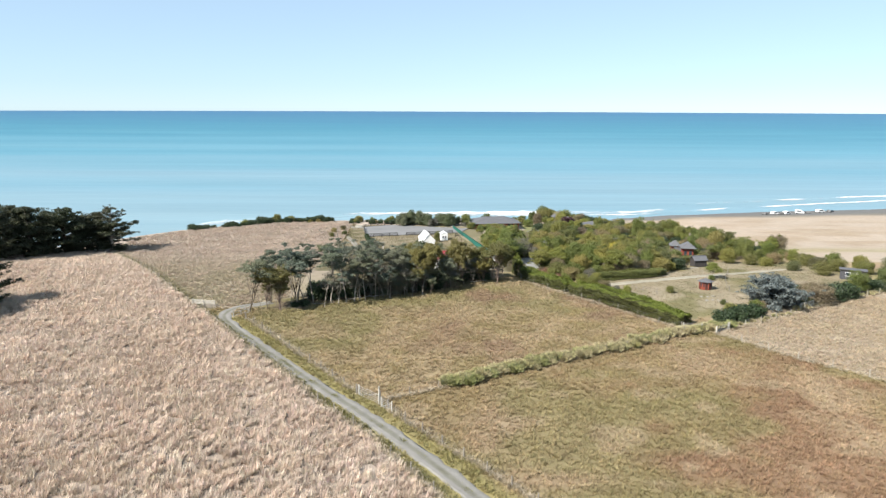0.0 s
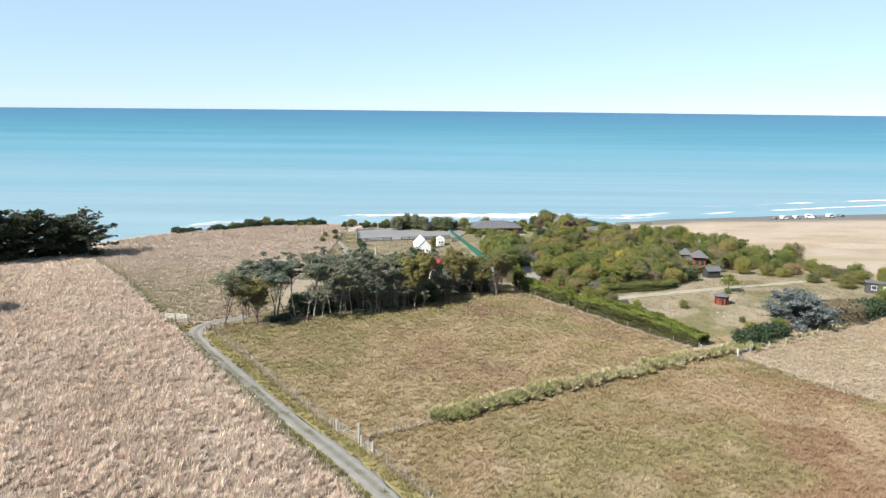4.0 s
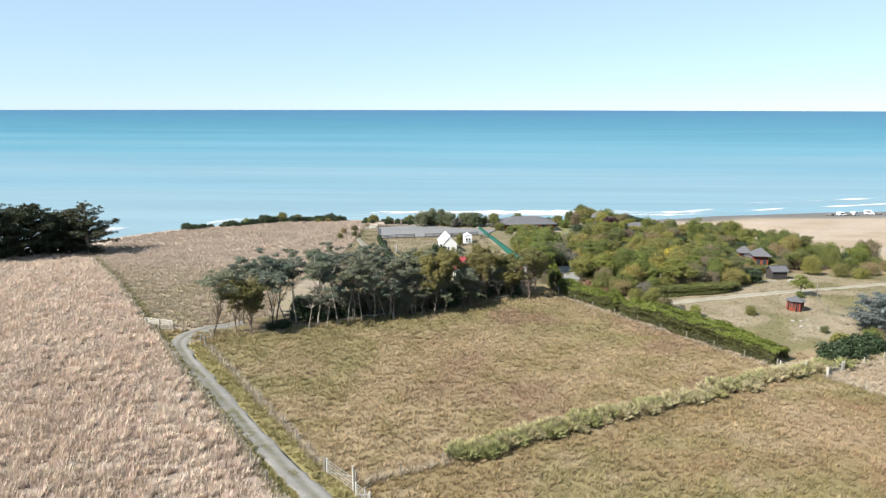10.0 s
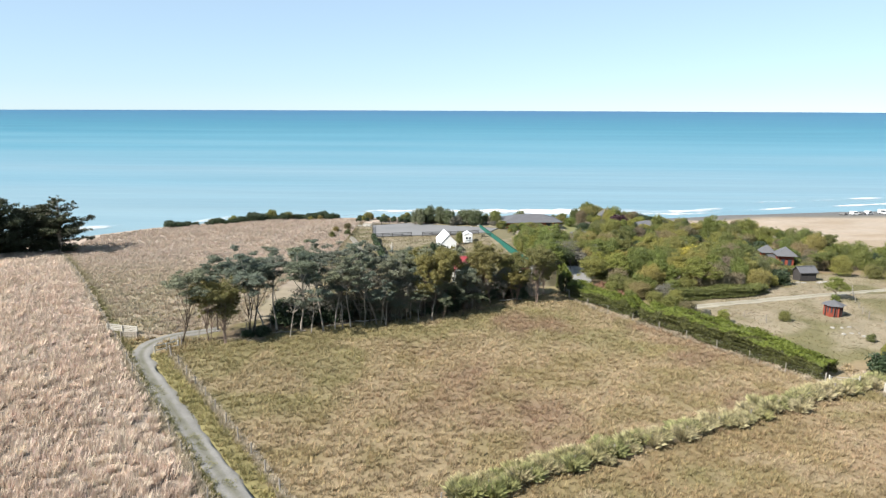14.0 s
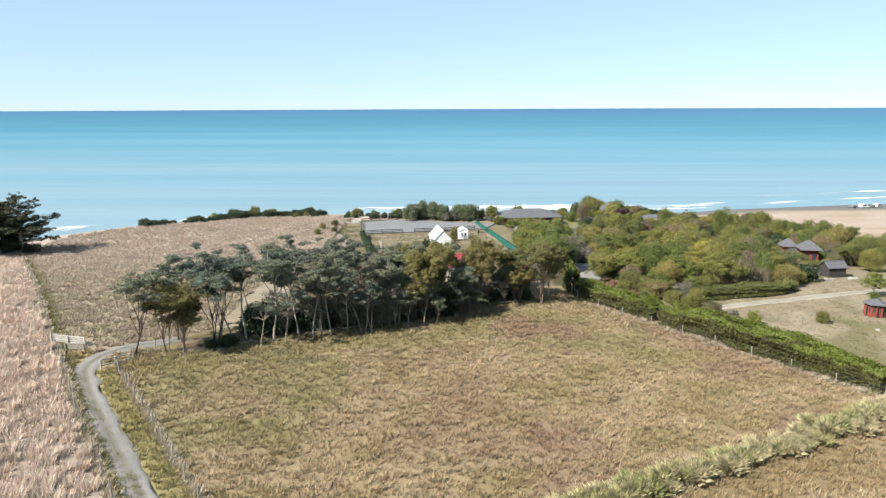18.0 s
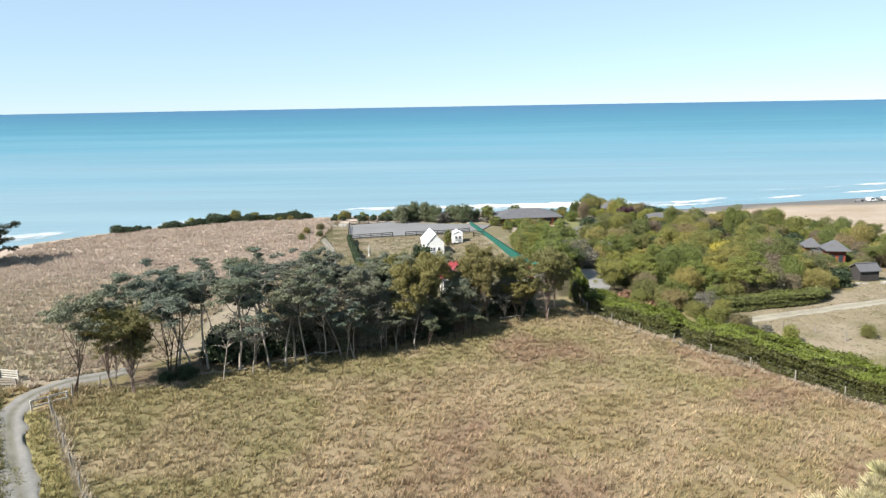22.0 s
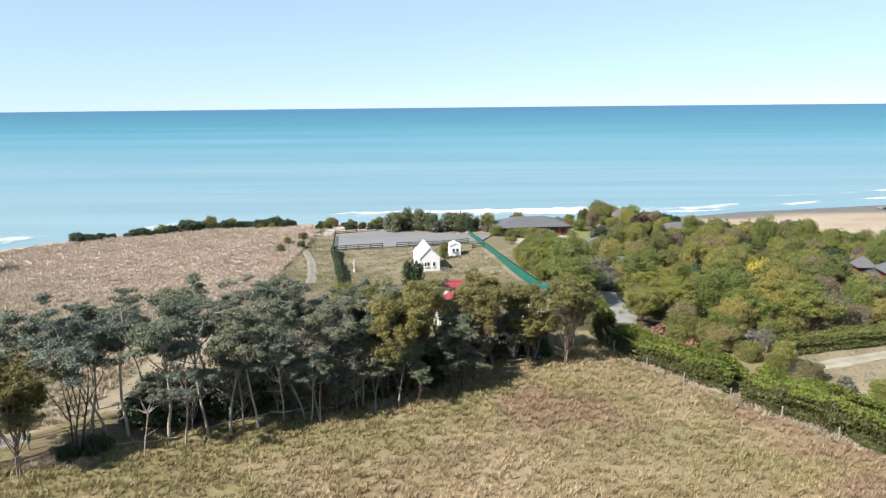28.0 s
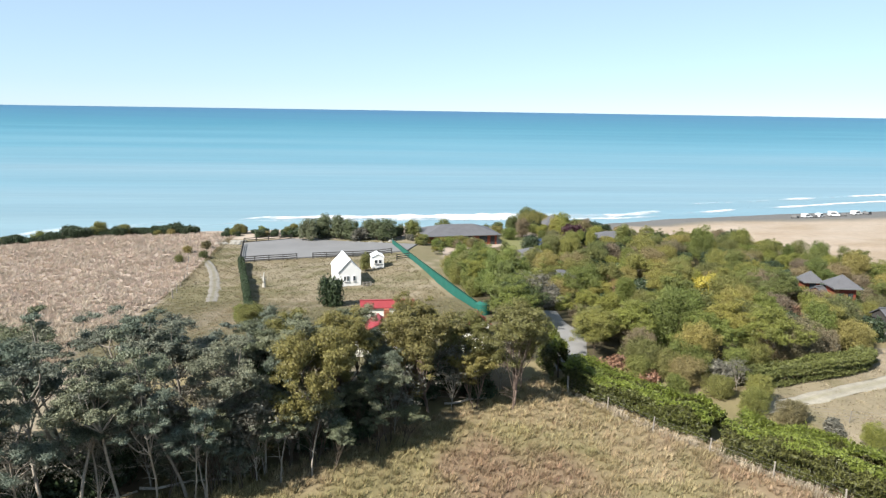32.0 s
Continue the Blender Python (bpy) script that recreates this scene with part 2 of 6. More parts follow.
def tubes(name, lines, material, sides=6):
    """Tapered round limbs: each line is a list of (x, y, z, radius)."""
    vs, fs = [], []
    for line in lines:
        p = np.array([q[:3] for q in line], float)
        base = len(vs)
        for i, q in enumerate(line):
            d = p[min(i + 1, len(p) - 1)] - p[max(i - 1, 0)]
            d /= np.linalg.norm(d) + 1e-9
            s = np.cross(d, (0.3, 0.9, 0.1) if abs(d[2]) > 0.6 else (0, 0, 1))
            s /= np.linalg.norm(s) + 1e-9
            u = np.cross(d, s)
            for k in range(sides):
                a = 2 * math.pi * k / sides
                vs.append(p[i] + q[3] * (math.cos(a) * s + math.sin(a) * u))
        for i in range(len(line) - 1):
            for k in range(sides):
                a, b = base + i * sides + k, base + i * sides + (k + 1) % sides
                fs.append((a, b, b + sides, a + sides))
    return mesh_from(name, vs, fs, material, smooth=True)


def unit(v):
    return v / (np.linalg.norm(v, axis=-1, keepdims=True) + 1e-9)


def cards(rng, centres, normals, size, long=1.6, droop=0.0):
    """Sprigs of two slender leaves each: arrays of vertices and three-sided faces."""
    n = len(centres)
    vs = []
    for k in range(2):
        t = unit(np.cross(normals, rng.normal(size=(n, 3))))
        t[:, 2] -= droop
        t = unit(t + 0.35 * normals)
        b = unit(np.cross(normals + 0.4 * rng.normal(size=(n, 3)), t))
        s = (size * rng.uniform(0.6, 1.4, n))[:, None]
        c = centres + rng.normal(0, 1, (n, 3)) * s * 0.45
        a, w = t * s * long * 0.55, b * s * 0.42
        vs.append(np.stack([c - a * 0.7 - w, c - a * 0.7 + w, c + a], 1))
    v = np.stack(vs, 1).reshape(-1, 3)
    return v, np.arange(len(v)).reshape(-1, 3)


def foliage(name, rng, blobs, material, per=90, size=0.3, shell=0.55, up=0.25, long=1.6, droop=0.0, wild=0.38, rough=0.26):
    """A crown: leaves scattered through blobs (x, y, z, rx, ry, rz), thick near their skins, with ragged outlines."""
    cs, ns = [], []
    for x, y, z, rx, ry, rz in blobs:
        k = max(12, int(per * (rx * ry + rx * rz + ry * rz) / 3))
        d = unit(rng.normal(size=(k, 3)))
        ph = rng.uniform(0, 6.28, 6)
        lump = 1 + rough * (np.sin(3.1 * d[:, 0] + ph[0]) * np.sin(4.3 * d[:, 1] + ph[1]) + np.sin(5.7 * d[:, 2] + ph[2]) * np.sin(6.1 * d[:, 0] + ph[3]))
        r = (shell + (1 - shell) * rng.random(k) ** 0.6) * lump
        c = d * r[:, None] * (rx, ry, rz) + (x, y, z)
        cs.append(c)
        nn = d / (rx, ry, rz)
        ns.append(unit(unit(nn) + wild * rng.normal(size=(k, 3)) + (0, 0, up)))
    v, f = cards(rng, np.concatenate(cs), np.concatenate(ns), size, long, droop)
    return mesh_from(name, v, f, material)


# ---------------------------------------------------------------- the lie of the land
def sstep(a, b, x):
    x = np.clip((x - a) / (b - a), 0, 1)
    return x * x * (3 - 2 * x)


SEA = -16.0
COAST = ([-900, -400, -120, -90, -77, -50, -29, 0, 30, 45, 62, 80, 120, 160, 200, 260, 600, 1500], [-150, 60, 172, 206, 219, 235, 237, 240, 247, 252, 264, 294, 301, 306, 313, 326, 400, 560])


def height(x, y):
    x, y = np.asarray(x, float), np.asarray(y, float)
    z = 0.3 - 3.3 * sstep(140, 190, y)
    side = sstep(62, 110, x)
    z = z - 5.0 * side * sstep(170, 235, y) - 4.5 * sstep(40, 95, x) * sstep(225, 330, y)
    z = z + 0.5 * np.sin(x * 0.045 + 1) * np.sin(y * 0.05) * sstep(260, 200, y) * 0.5
    z = z - 5.0 * sstep(48, 72, x) * sstep(215, 262, y) * sstep(110, 75, x)
    z = z - 1.5 * sstep(208, 236, y) * sstep(6, 16, x) * sstep(75, 60, x)
    # a low bank carries the cloth fence
    z = z + 0.6 * np.exp(-((x - 8.4 - 0.187 * (192 - y)) / 5.0) ** 2) * np.sin(math.pi * np.clip((y - 168) / 53, 0, 1))
    far = y - np.interp(x, *COAST)
    wide = np.interp(x, [45, 85, 170], [16.0, 50.0, 62.0])
    drop = sstep(0, 1, far / wide)
    return z + (-17.2 - z) * drop - 4.0 * sstep(0, 60, far - wide)


def vnoise(x, y, scale, seed):
    """Smooth value noise between 0 and 1."""
    table = np.random.RandomState(seed).rand(256, 256)
    u, v = np.asarray(x) / scale + 100, np.asarray(y) / scale + 100
    i, j = np.floor(u).astype(int), np.floor(v).astype(int)
    a, b = u - i, v - j
    a, b = a * a * (3 - 2 * a), b * b * (3 - 2 * b)
    g = lambda p, q: table[p % 256, q % 256]
    return (g(i, j) * (1 - a) + g(i + 1, j) * a) * (1 - b) + (g(i, j + 1) * (1 - a) + g(i + 1, j + 1) * a) * b


def along(line, step, rng=None, jitter=0.0):
    """Points every step metres on a broken line."""
    out, carry = [], 0.0
    for (ax, ay), (bx, by) in zip(line, line[1:]):
        d = math.hypot(bx - ax, by - ay)
        s = carry
        while s < d:
            k = s / d
            out.append((ax + (bx - ax) * k, ay + (by - ay) * k, math.degrees(math.atan2(by - ay, bx - ax))))
            s += step * (1 + (rng.uniform(-jitter, jitter) if rng else 0))
        carry = s - d
    return out


def beside(line, x, y):
    """Distance to a broken line, and the side of it (positive: to the left of its way)."""
    x, y = np.asarray(x, float), np.asarray(y, float)
    best, side = np.full(x.shape, 1e9), np.zeros(x.shape)
    for (ax, ay), (bx, by) in zip(line, line[1:]):
        dx, dy = bx - ax, by - ay
        k = np.clip(((x - ax) * dx + (y - ay) * dy) / (dx * dx + dy * dy), 0, 1)
        px, py = x - ax - k * dx, y - ay - k * dy
        d = np.hypot(px, py)
        closer = d < best
        best = np.where(closer, d, best)
        side = np.where(closer, np.sign(dx * (y - ay) - dy * (x - ax)), side)
    return best, side


def inside(poly, x, y):
    x, y = np.asarray(x, float), np.asarray(y, float)
    hit = np.zeros(x.shape, bool)
    for (ax, ay), (bx, by) in zip(poly, poly[1:] + poly[:1]):
        if ay != by:
            hit ^= ((ay > y) != (by > y)) & (x < (bx - ax) * (y - ay) / (by - ay) + ax)
    return hit


# plan: lines on the ground
ROAD = [(96, -80), (60, -26), (26, 24), (14, 40.5), (3.1, 57.4), (-2.9, 66.6), (-6.8, 72.0), (-11.7, 78.4), (-17.3, 85.3), (-21.8, 91.2), (-28.7, 100.2), (-33.0, 106.0), (-36.3, 110.9), (-37.4, 114.0), (-36.9, 116.8), (-35.2, 119), (-31, 121.5)]
FENCE_WEST = [(-86, 178), (-68.2, 153.3), (-48.6, 125.7), (-41.0, 115.0), (-38.7, 111.9), (-34.8, 106.1), (-30.5, 100.1), (-26.6, 95.1), (-21.4, 88.0), (-14.0, 77.3), (-9.3, 71.5), (-1.8, 60), (9.2, 42.4), (50, -19)]
FENCE_ROAD = [(-32.8, 111.3), (-29.1, 106.3), (-24.8, 100.6), (-20.9, 95.3), (-15.7, 88.3), (-10.5, 80.9)]
FENCE_ROAD_SOUTH = [(-6.4, 76.4), (-1.4, 69.5), (6.2, 59.5), (17, 44), (44, 4)]
FENCE_FLAX = [(-7.6, 79.0), (-0.9, 82.6), (11.1, 89.4), (21.6, 95.2), (31.5, 100.8), (41.2, 106.0)]
FENCE_HEDGE = [(16.0, 138.8), (20.3, 131.5), (25.6, 124.8), (33, 114.6), (38.5, 107.2)]
FENCE_BUSH = [(45.8, 106.6), (59.6, 114.6), (72.3, 122.6), (90, 132.6)]
FENCE_EAST = [(43.0, 104.5), (49.5, 93.7), (58.2, 84.1), (74, 66)]
TREES_FRONT = [(-34, 116), (-28, 115.8), (-21, 120), (-12, 123.6), (-6.4, 125.8), (-0.2, 128.8), (6.5, 134), (14.3, 140)]
CARPARK = [(-23.2, 205.5), (5.5, 213.0), (8, 221), (-4, 223), (-17.5, 226.6), (-25.8, 221)]
LAWN = [(31, 138), (36, 122), (42, 112), (50, 118), (62, 122), (80, 132), (92, 145), (88, 160), (70, 166), (58, 163), (54, 150), (44, 146)]
WOOD = [(x - 0.8, y + 1.6) for x, y in TREES_FRONT] + [(12, 150), (2, 146), (-8, 140), (-20, 131), (-30, 124)]

rng = np.random.default_rng(7)


def land_colour(x, y):
    """The cover of the ground: pasture, seeding grass, lawn, bare earth, sand."""
    x, y = np.asarray(x, float), np.asarray(y, float)
    n1, n2, n3 = vnoise(x, y, 9, 1), vnoise(x, y, 3.2, 2), vnoise(x, y, 22, 3)
    c = lambda r, g, b: np.array([r, g, b], float)
    mixc = lambda a, b, k: a + (b - a) * np.asarray(k)[..., None]
    tan, olive, green, russet = c(0.45, 0.345, 0.235), c(0.35, 0.275, 0.16), c(0.285, 0.255, 0.13), c(0.335, 0.235, 0.165)
    out = mixc(mixc(c(0.43, 0.345, 0.28), c(0.485, 0.41, 0.345), n2), c(0.36, 0.28, 0.205), 0.3 * n1)
    out = mixc(out, c(0.30, 0.215, 0.155), 0.75 * np.exp(-((x + 19.5) / 5.5) ** 2 - ((y - 45) / 4.0) ** 2) * (0.4 + 0.6 * n2))
    dw, sw = beside(FENCE_WEST, x, y)
    east = (sw > 0) & (y < 178)
    # rough pasture east of the lane
    p = mixc(mixc(olive, tan, sstep(0.3, 0.7, n2) * 0.6), green, sstep(0.45, 0.75, n3) * 0.6)
    p = mixc(p, russet, sstep(0.5, 0.8, 0.65 * vnoise(x, y, 9, 5) + 0.35 * vnoise(x, y, 2.5, 6)) * 0.9 * sstep(-14, 4, x))
    p = mixc(p, tan, sstep(0.55, 0.8, vnoise(x, y, 4.5, 9)) * 0.55)
    p = p * np.array([0.91, 0.92, 0.88])
    out = np.where(east[..., None], p, out)
    df, sf = beside(FENCE_FLAX, x, y)
    p2 = mixc(mixc(tan * 0.92, olive * 0.95, sstep(0.25, 0.75, n1)), c(0.31, 0.205, 0.135), sstep(0.42, 0.7, 0.7 * vnoise(x, y, 13, 8) + 0.3 * vnoise(x, y, 3, 10)) * 0.9 * sstep(2, 24, x))
    p2 = mixc(p2, green, sstep(0.45, 0.72, 0.6 * vnoise(x, y, 15, 21) + 0.4 * vnoise(x, y, 4, 22)) * 0.7)
    p2 = mixc(p2, c(0.45, 0.36, 0.25), sstep(0.6, 0.85, vnoise(x, y, 3.5, 23)) * 0.6)
    p2 = p2 * np.array([0.93, 0.915, 0.88])
    south = east & (sf < 0) & (x > -8)
    out = np.where(south[..., None], p2, out)
    de, se = beside(FENCE_EAST, x, y)
    out = np.where((east & (se > 0) & (x > 40) & (y < 112 + 0.55 * (x - 46)))[..., None], mixc(mixc(c(0.40, 0.32, 0.23), c(0.44, 0.37, 0.285), n2), olive, 0.3 * n1), out)
    # green verge along the lane
    dr, sr = beside(ROAD, x, y)
    out = mixc(out, mixc(c(0.25, 0.225, 0.10), c(0.31, 0.27, 0.12), n2), np.where(sw > 0, sstep(3.4, 2.5, dr) * 0.85 * (y < 112), 0.0))
    # field behind the lane, greener at its near corner
    f2 = (sw > 0) & (x < -24) & (y > 117) & (dr > 1.3)
    out = np.where(f2[..., None], mixc(mixc(c(0.43, 0.35, 0.285), c(0.47, 0.395, 0.33), n2), c(0.31, 0.275, 0.165), (0.25 + 0.45 * n2) * sstep(185, 135, y)), out)
    out = mixc(out, c(0.20, 0.185, 0.09) * np.ones(3), np.where((sw > 0) & (y > 112), 0.8 * sstep(2.4, 0.5, dw) * (0.5 + 0.5 * n2), 0.0))
    # lawns
    lawn = mixc(mixc(c(0.19, 0.17, 0.10), c(0.245, 0.205, 0.135), sstep(0.35, 0.75, n1)), c(0.33, 0.28, 0.21), 0.6 * sstep(0.5, 0.72, 0.55 * vnoise(x, y, 1.8, 52) + 0.45 * vnoise(x, y, 8, 53)))
    home = inside([(-34, 150), (-33, 226), (12, 228), (14, 165), (14, 146), (-8, 142)], x, y)
    home &= x > -29 - 0.02 * (y - 180)
    out = np.where(home[..., None], lawn, out)
    lawn2 = mixc(mixc(c(0.25, 0.225, 0.12), c(0.35, 0.295, 0.20), sstep(0.35, 0.7, n1)), c(0.20, 0.185, 0.10), 0.5 * sstep(0.5, 0.8, vnoise(x, y, 2.0, 51)))
    lawn2 = mixc(0.78 * lawn2, c(0.35, 0.295, 0.22), 0.6 * sstep(0.5, 0.72, 0.65 * vnoise(x, y, 6.0, 57) + 0.35 * n2))
    out = np.where(inside(LAWN, x, y)[..., None], lawn2, out)
    out = np.where(inside([(26, 218), (27, 236), (38, 236), (36, 218)], x, y)[..., None], c(0.20, 0.20, 0.09) * np.ones(3), out)
    # ground under the bush garden, much darker than the lawns
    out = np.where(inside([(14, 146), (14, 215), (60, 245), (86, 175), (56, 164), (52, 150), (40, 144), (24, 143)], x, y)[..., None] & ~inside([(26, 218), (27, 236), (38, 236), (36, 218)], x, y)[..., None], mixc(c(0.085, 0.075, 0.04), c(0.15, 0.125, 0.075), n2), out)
    # leaf litter under the wood
    litter = mixc(mixc(c(0.13, 0.095, 0.065), c(0.22, 0.17, 0.11), n2), c(0.20, 0.18, 0.085), 0.7 * sstep(0.5, 0.75, vnoise(x, y, 4, 55)))
    wood = inside(WOOD, x, y)
    out = np.where(wood[..., None], litter, out)
    # far plain, cliffs and beach
    plain = (x > 60) & (y > 165) & ~inside(LAWN, x, y)
    out = np.where((plain & (x + 0.35 * y > 146))[..., None], mixc(mixc(mixc(c(0.40, 0.32, 0.245), c(0.44, 0.37, 0.30), n1), c(0.34, 0.265, 0.185), 0.7 * sstep(0.5, 0.8, vnoise(x, y * 1.6, 12, 13))), c(0.30, 0.27, 0.13), sstep(0.45, 0.8, vnoise(x, y * 2.0, 40, 12)) * 0.7 * sstep(215, 185, y)), out)
    far = y - np.interp(x, *COAST)
    wide = np.interp(x, [45, 85, 170], [16.0, 50.0, 62.0])
    out = mixc(out, c(0.22, 0.20, 0.16), sstep(-0.02, 0.08, far / wide))
    out = mixc(out, c(0.17, 0.165, 0.16), sstep(0.06, 0.2, far / wide + 0.1 * (n2 - 0.5)))
    return 0.68 * out


def spread_axis(lo, hi, step, ends, grow=1.18):
    mid = list(np.arange(lo, hi + 1e-6, step))
    a, s = [lo], step
    while a[-1] > ends[0]:
        s *= grow
        a.append(a[-1] - s)
    b, s = [mid[-1]], step
    while b[-1] < ends[1]:
        s *= grow
        b.append(b[-1] + s)
    return np.array(a[:0:-1] + mid + b[1:])


def make_ground():
    xs, ys = spread_axis(-105, 105, 0.8, (-2500, 2500)), spread_axis(36, 262, 0.8, (-1500, 620))
    X, Y = np.meshgrid(xs, ys)
    Z = height(X, Y)
    Z = Z + 0.10 * (vnoise(X, Y, 2.2, 31) - 0.5) + 0.3 * (vnoise(X, Y, 14, 32) - 0.5)
    dr, _ = beside(ROAD, X, Y)
    Z = Z - 0.04 * sstep(2, 0.9, dr)
    # dark thatch and soil, plus shade between the standing grass put into the colour
    col = land_colour(X, Y)
    thick = sstep(1.2, 1.8, dr) * (Y < 178) * ~inside(LAWN, X, Y) * ~inside(WOOD, X, Y) * (X < 84)
    col = (col * (1 - np.where(beside(FENCE_WEST, X, Y)[1] < 0, 0.26, 0.22) * thick)[..., None]).reshape(-1, 3)
    nx, ny = len(xs), len(ys)
    i = np.arange(nx * ny).reshape(ny, nx)
    f = np.stack([i[:-1, :-1], i[:-1, 1:], i[1:, 1:], i[1:, :-1]], -1).reshape(-1, 4)
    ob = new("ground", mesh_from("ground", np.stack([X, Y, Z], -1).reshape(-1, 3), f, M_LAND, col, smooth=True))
    tagged(ob, "dry autumn pasture falling to a low sea cliff and a dark beach", "ground", kind="structure")


def fine_height(x, y):
    x, y = np.asarray(x, float), np.asarray(y, float)
    return height(x, y) + 0.10 * (vnoise(x, y, 2.2, 31) - 0.5) + 0.3 * (vnoise(x, y, 14, 32) - 0.5)


def fh(x, y):
    return float(fine_height(np.array([x]), np.array([y]))[0])


make_ground()


def ribbon(name, line, width, material, label, category, lift=0.05, kind="structure", wobble=0.0, worn=None):
    """A strip laid on the ground along a smoothed line."""
    pts = np.array(line, float)
    for _ in range(4 if worn else 3):
        q = np.empty((2 * len(pts) - 2, 2))
        q[0::2], q[1::2] = 0.75 * pts[:-1] + 0.25 * pts[1:], 0.25 * pts[:-1] + 0.75 * pts[1:]
        pts = np.vstack([pts[:1], q, pts[-1:]])
    d = np.gradient(pts, axis=0)
    d /= np.linalg.norm(d, axis=1)[:, None]
    nrm = np.stack([-d[:, 1], d[:, 0]], 1)
    cols = 11 if worn else 7
    vs, tone = [], []
    for k in range(cols):
        s = (k / (cols - 1) - 0.5) * width
        e = s + (wobble * (vnoise(pts[:, 0], pts[:, 1], 1.5, 40 + k) - 0.5) if k in (0, cols - 1) else 0)
        p = pts + nrm * np.asarray(e)[..., None] if np.ndim(e) else pts + nrm * e
        z = fine_height(p[:, 0], p[:, 1]) + lift - (0.12 if k in (0, cols - 1) else 0)
        vs.append(np.c_[p, z])
        if worn:
            # two pale wheel tracks, a dark rough crown and darker edges
            u = abs(2 * k / (cols - 1) - 1)
            rough = vnoise(p[:, 0], p[:, 1], 0.7, 90 + k) * 0.6 + vnoise(p[:, 0], p[:, 1], 2.6, 91) * 0.4
            dark = np.clip((0.75 * sstep(0.34, 0.12, u) + 0.6 * sstep(0.78, 1.0, u)) * (0.3 + 1.1 * rough), 0, 1)[:, None]
            pale = np.array(worn[0]) * (0.86 + 0.28 * rough)[:, None]
            tone.append(pale + (np.array(worn[1]) - pale) * dark)
    v = np.stack(vs, 1).reshape(-1, 3)
    i = np.arange(len(v)).reshape(-1, cols)
    f = np.stack([i[:-1, :-1], i[1:, :-1], i[1:, 1:], i[:-1, 1:]], -1).reshape(-1, 4)
    ob = new(name, mesh_from(name, v, f, material, np.stack(tone, 1).reshape(-1, 3) if worn else None, smooth=True))
    return tagged(ob, label, category, kind=kind)


ribbon("road", ROAD, 2.3, M_WORN, "narrow grey gravel farm lane between dry fields", "lane", lift=0.07, wobble=0.9, worn=((0.173, 0.167, 0.156), (0.088, 0.085, 0.058)))
ribbon("driveway", [(17.8, 143), (18.7, 148), (20.9, 155.3), (20.0, 160), (21, 168)], 3.2, M_GRAVEL, "short grey gravel drive behind the clipped hedge", "driveway", lift=0.12)
ribbon("track", [(30, 134.5), (34.8, 136.0), (49.3, 141.3), (61.7, 146.2), (77.2, 153.6)], 2.0, M_WORN, "pale worn track across the mown lawn", "track", lift=0.06, wobble=1.0, worn=((0.258, 0.238, 0.197), (0.184, 0.17, 0.109)))
ribbon("track.001", [(-22.0, 178), (-23.5, 187), (-26.5, 200), (-31, 210), (-36, 214), (-46, 217.5)], 1.7, M_WORN, "grey gravel track along the lawn to the cliff top", "track", lift=0.06, wobble=0.9, worn=((0.19, 0.178, 0.158), (0.145, 0.132, 0.085)))


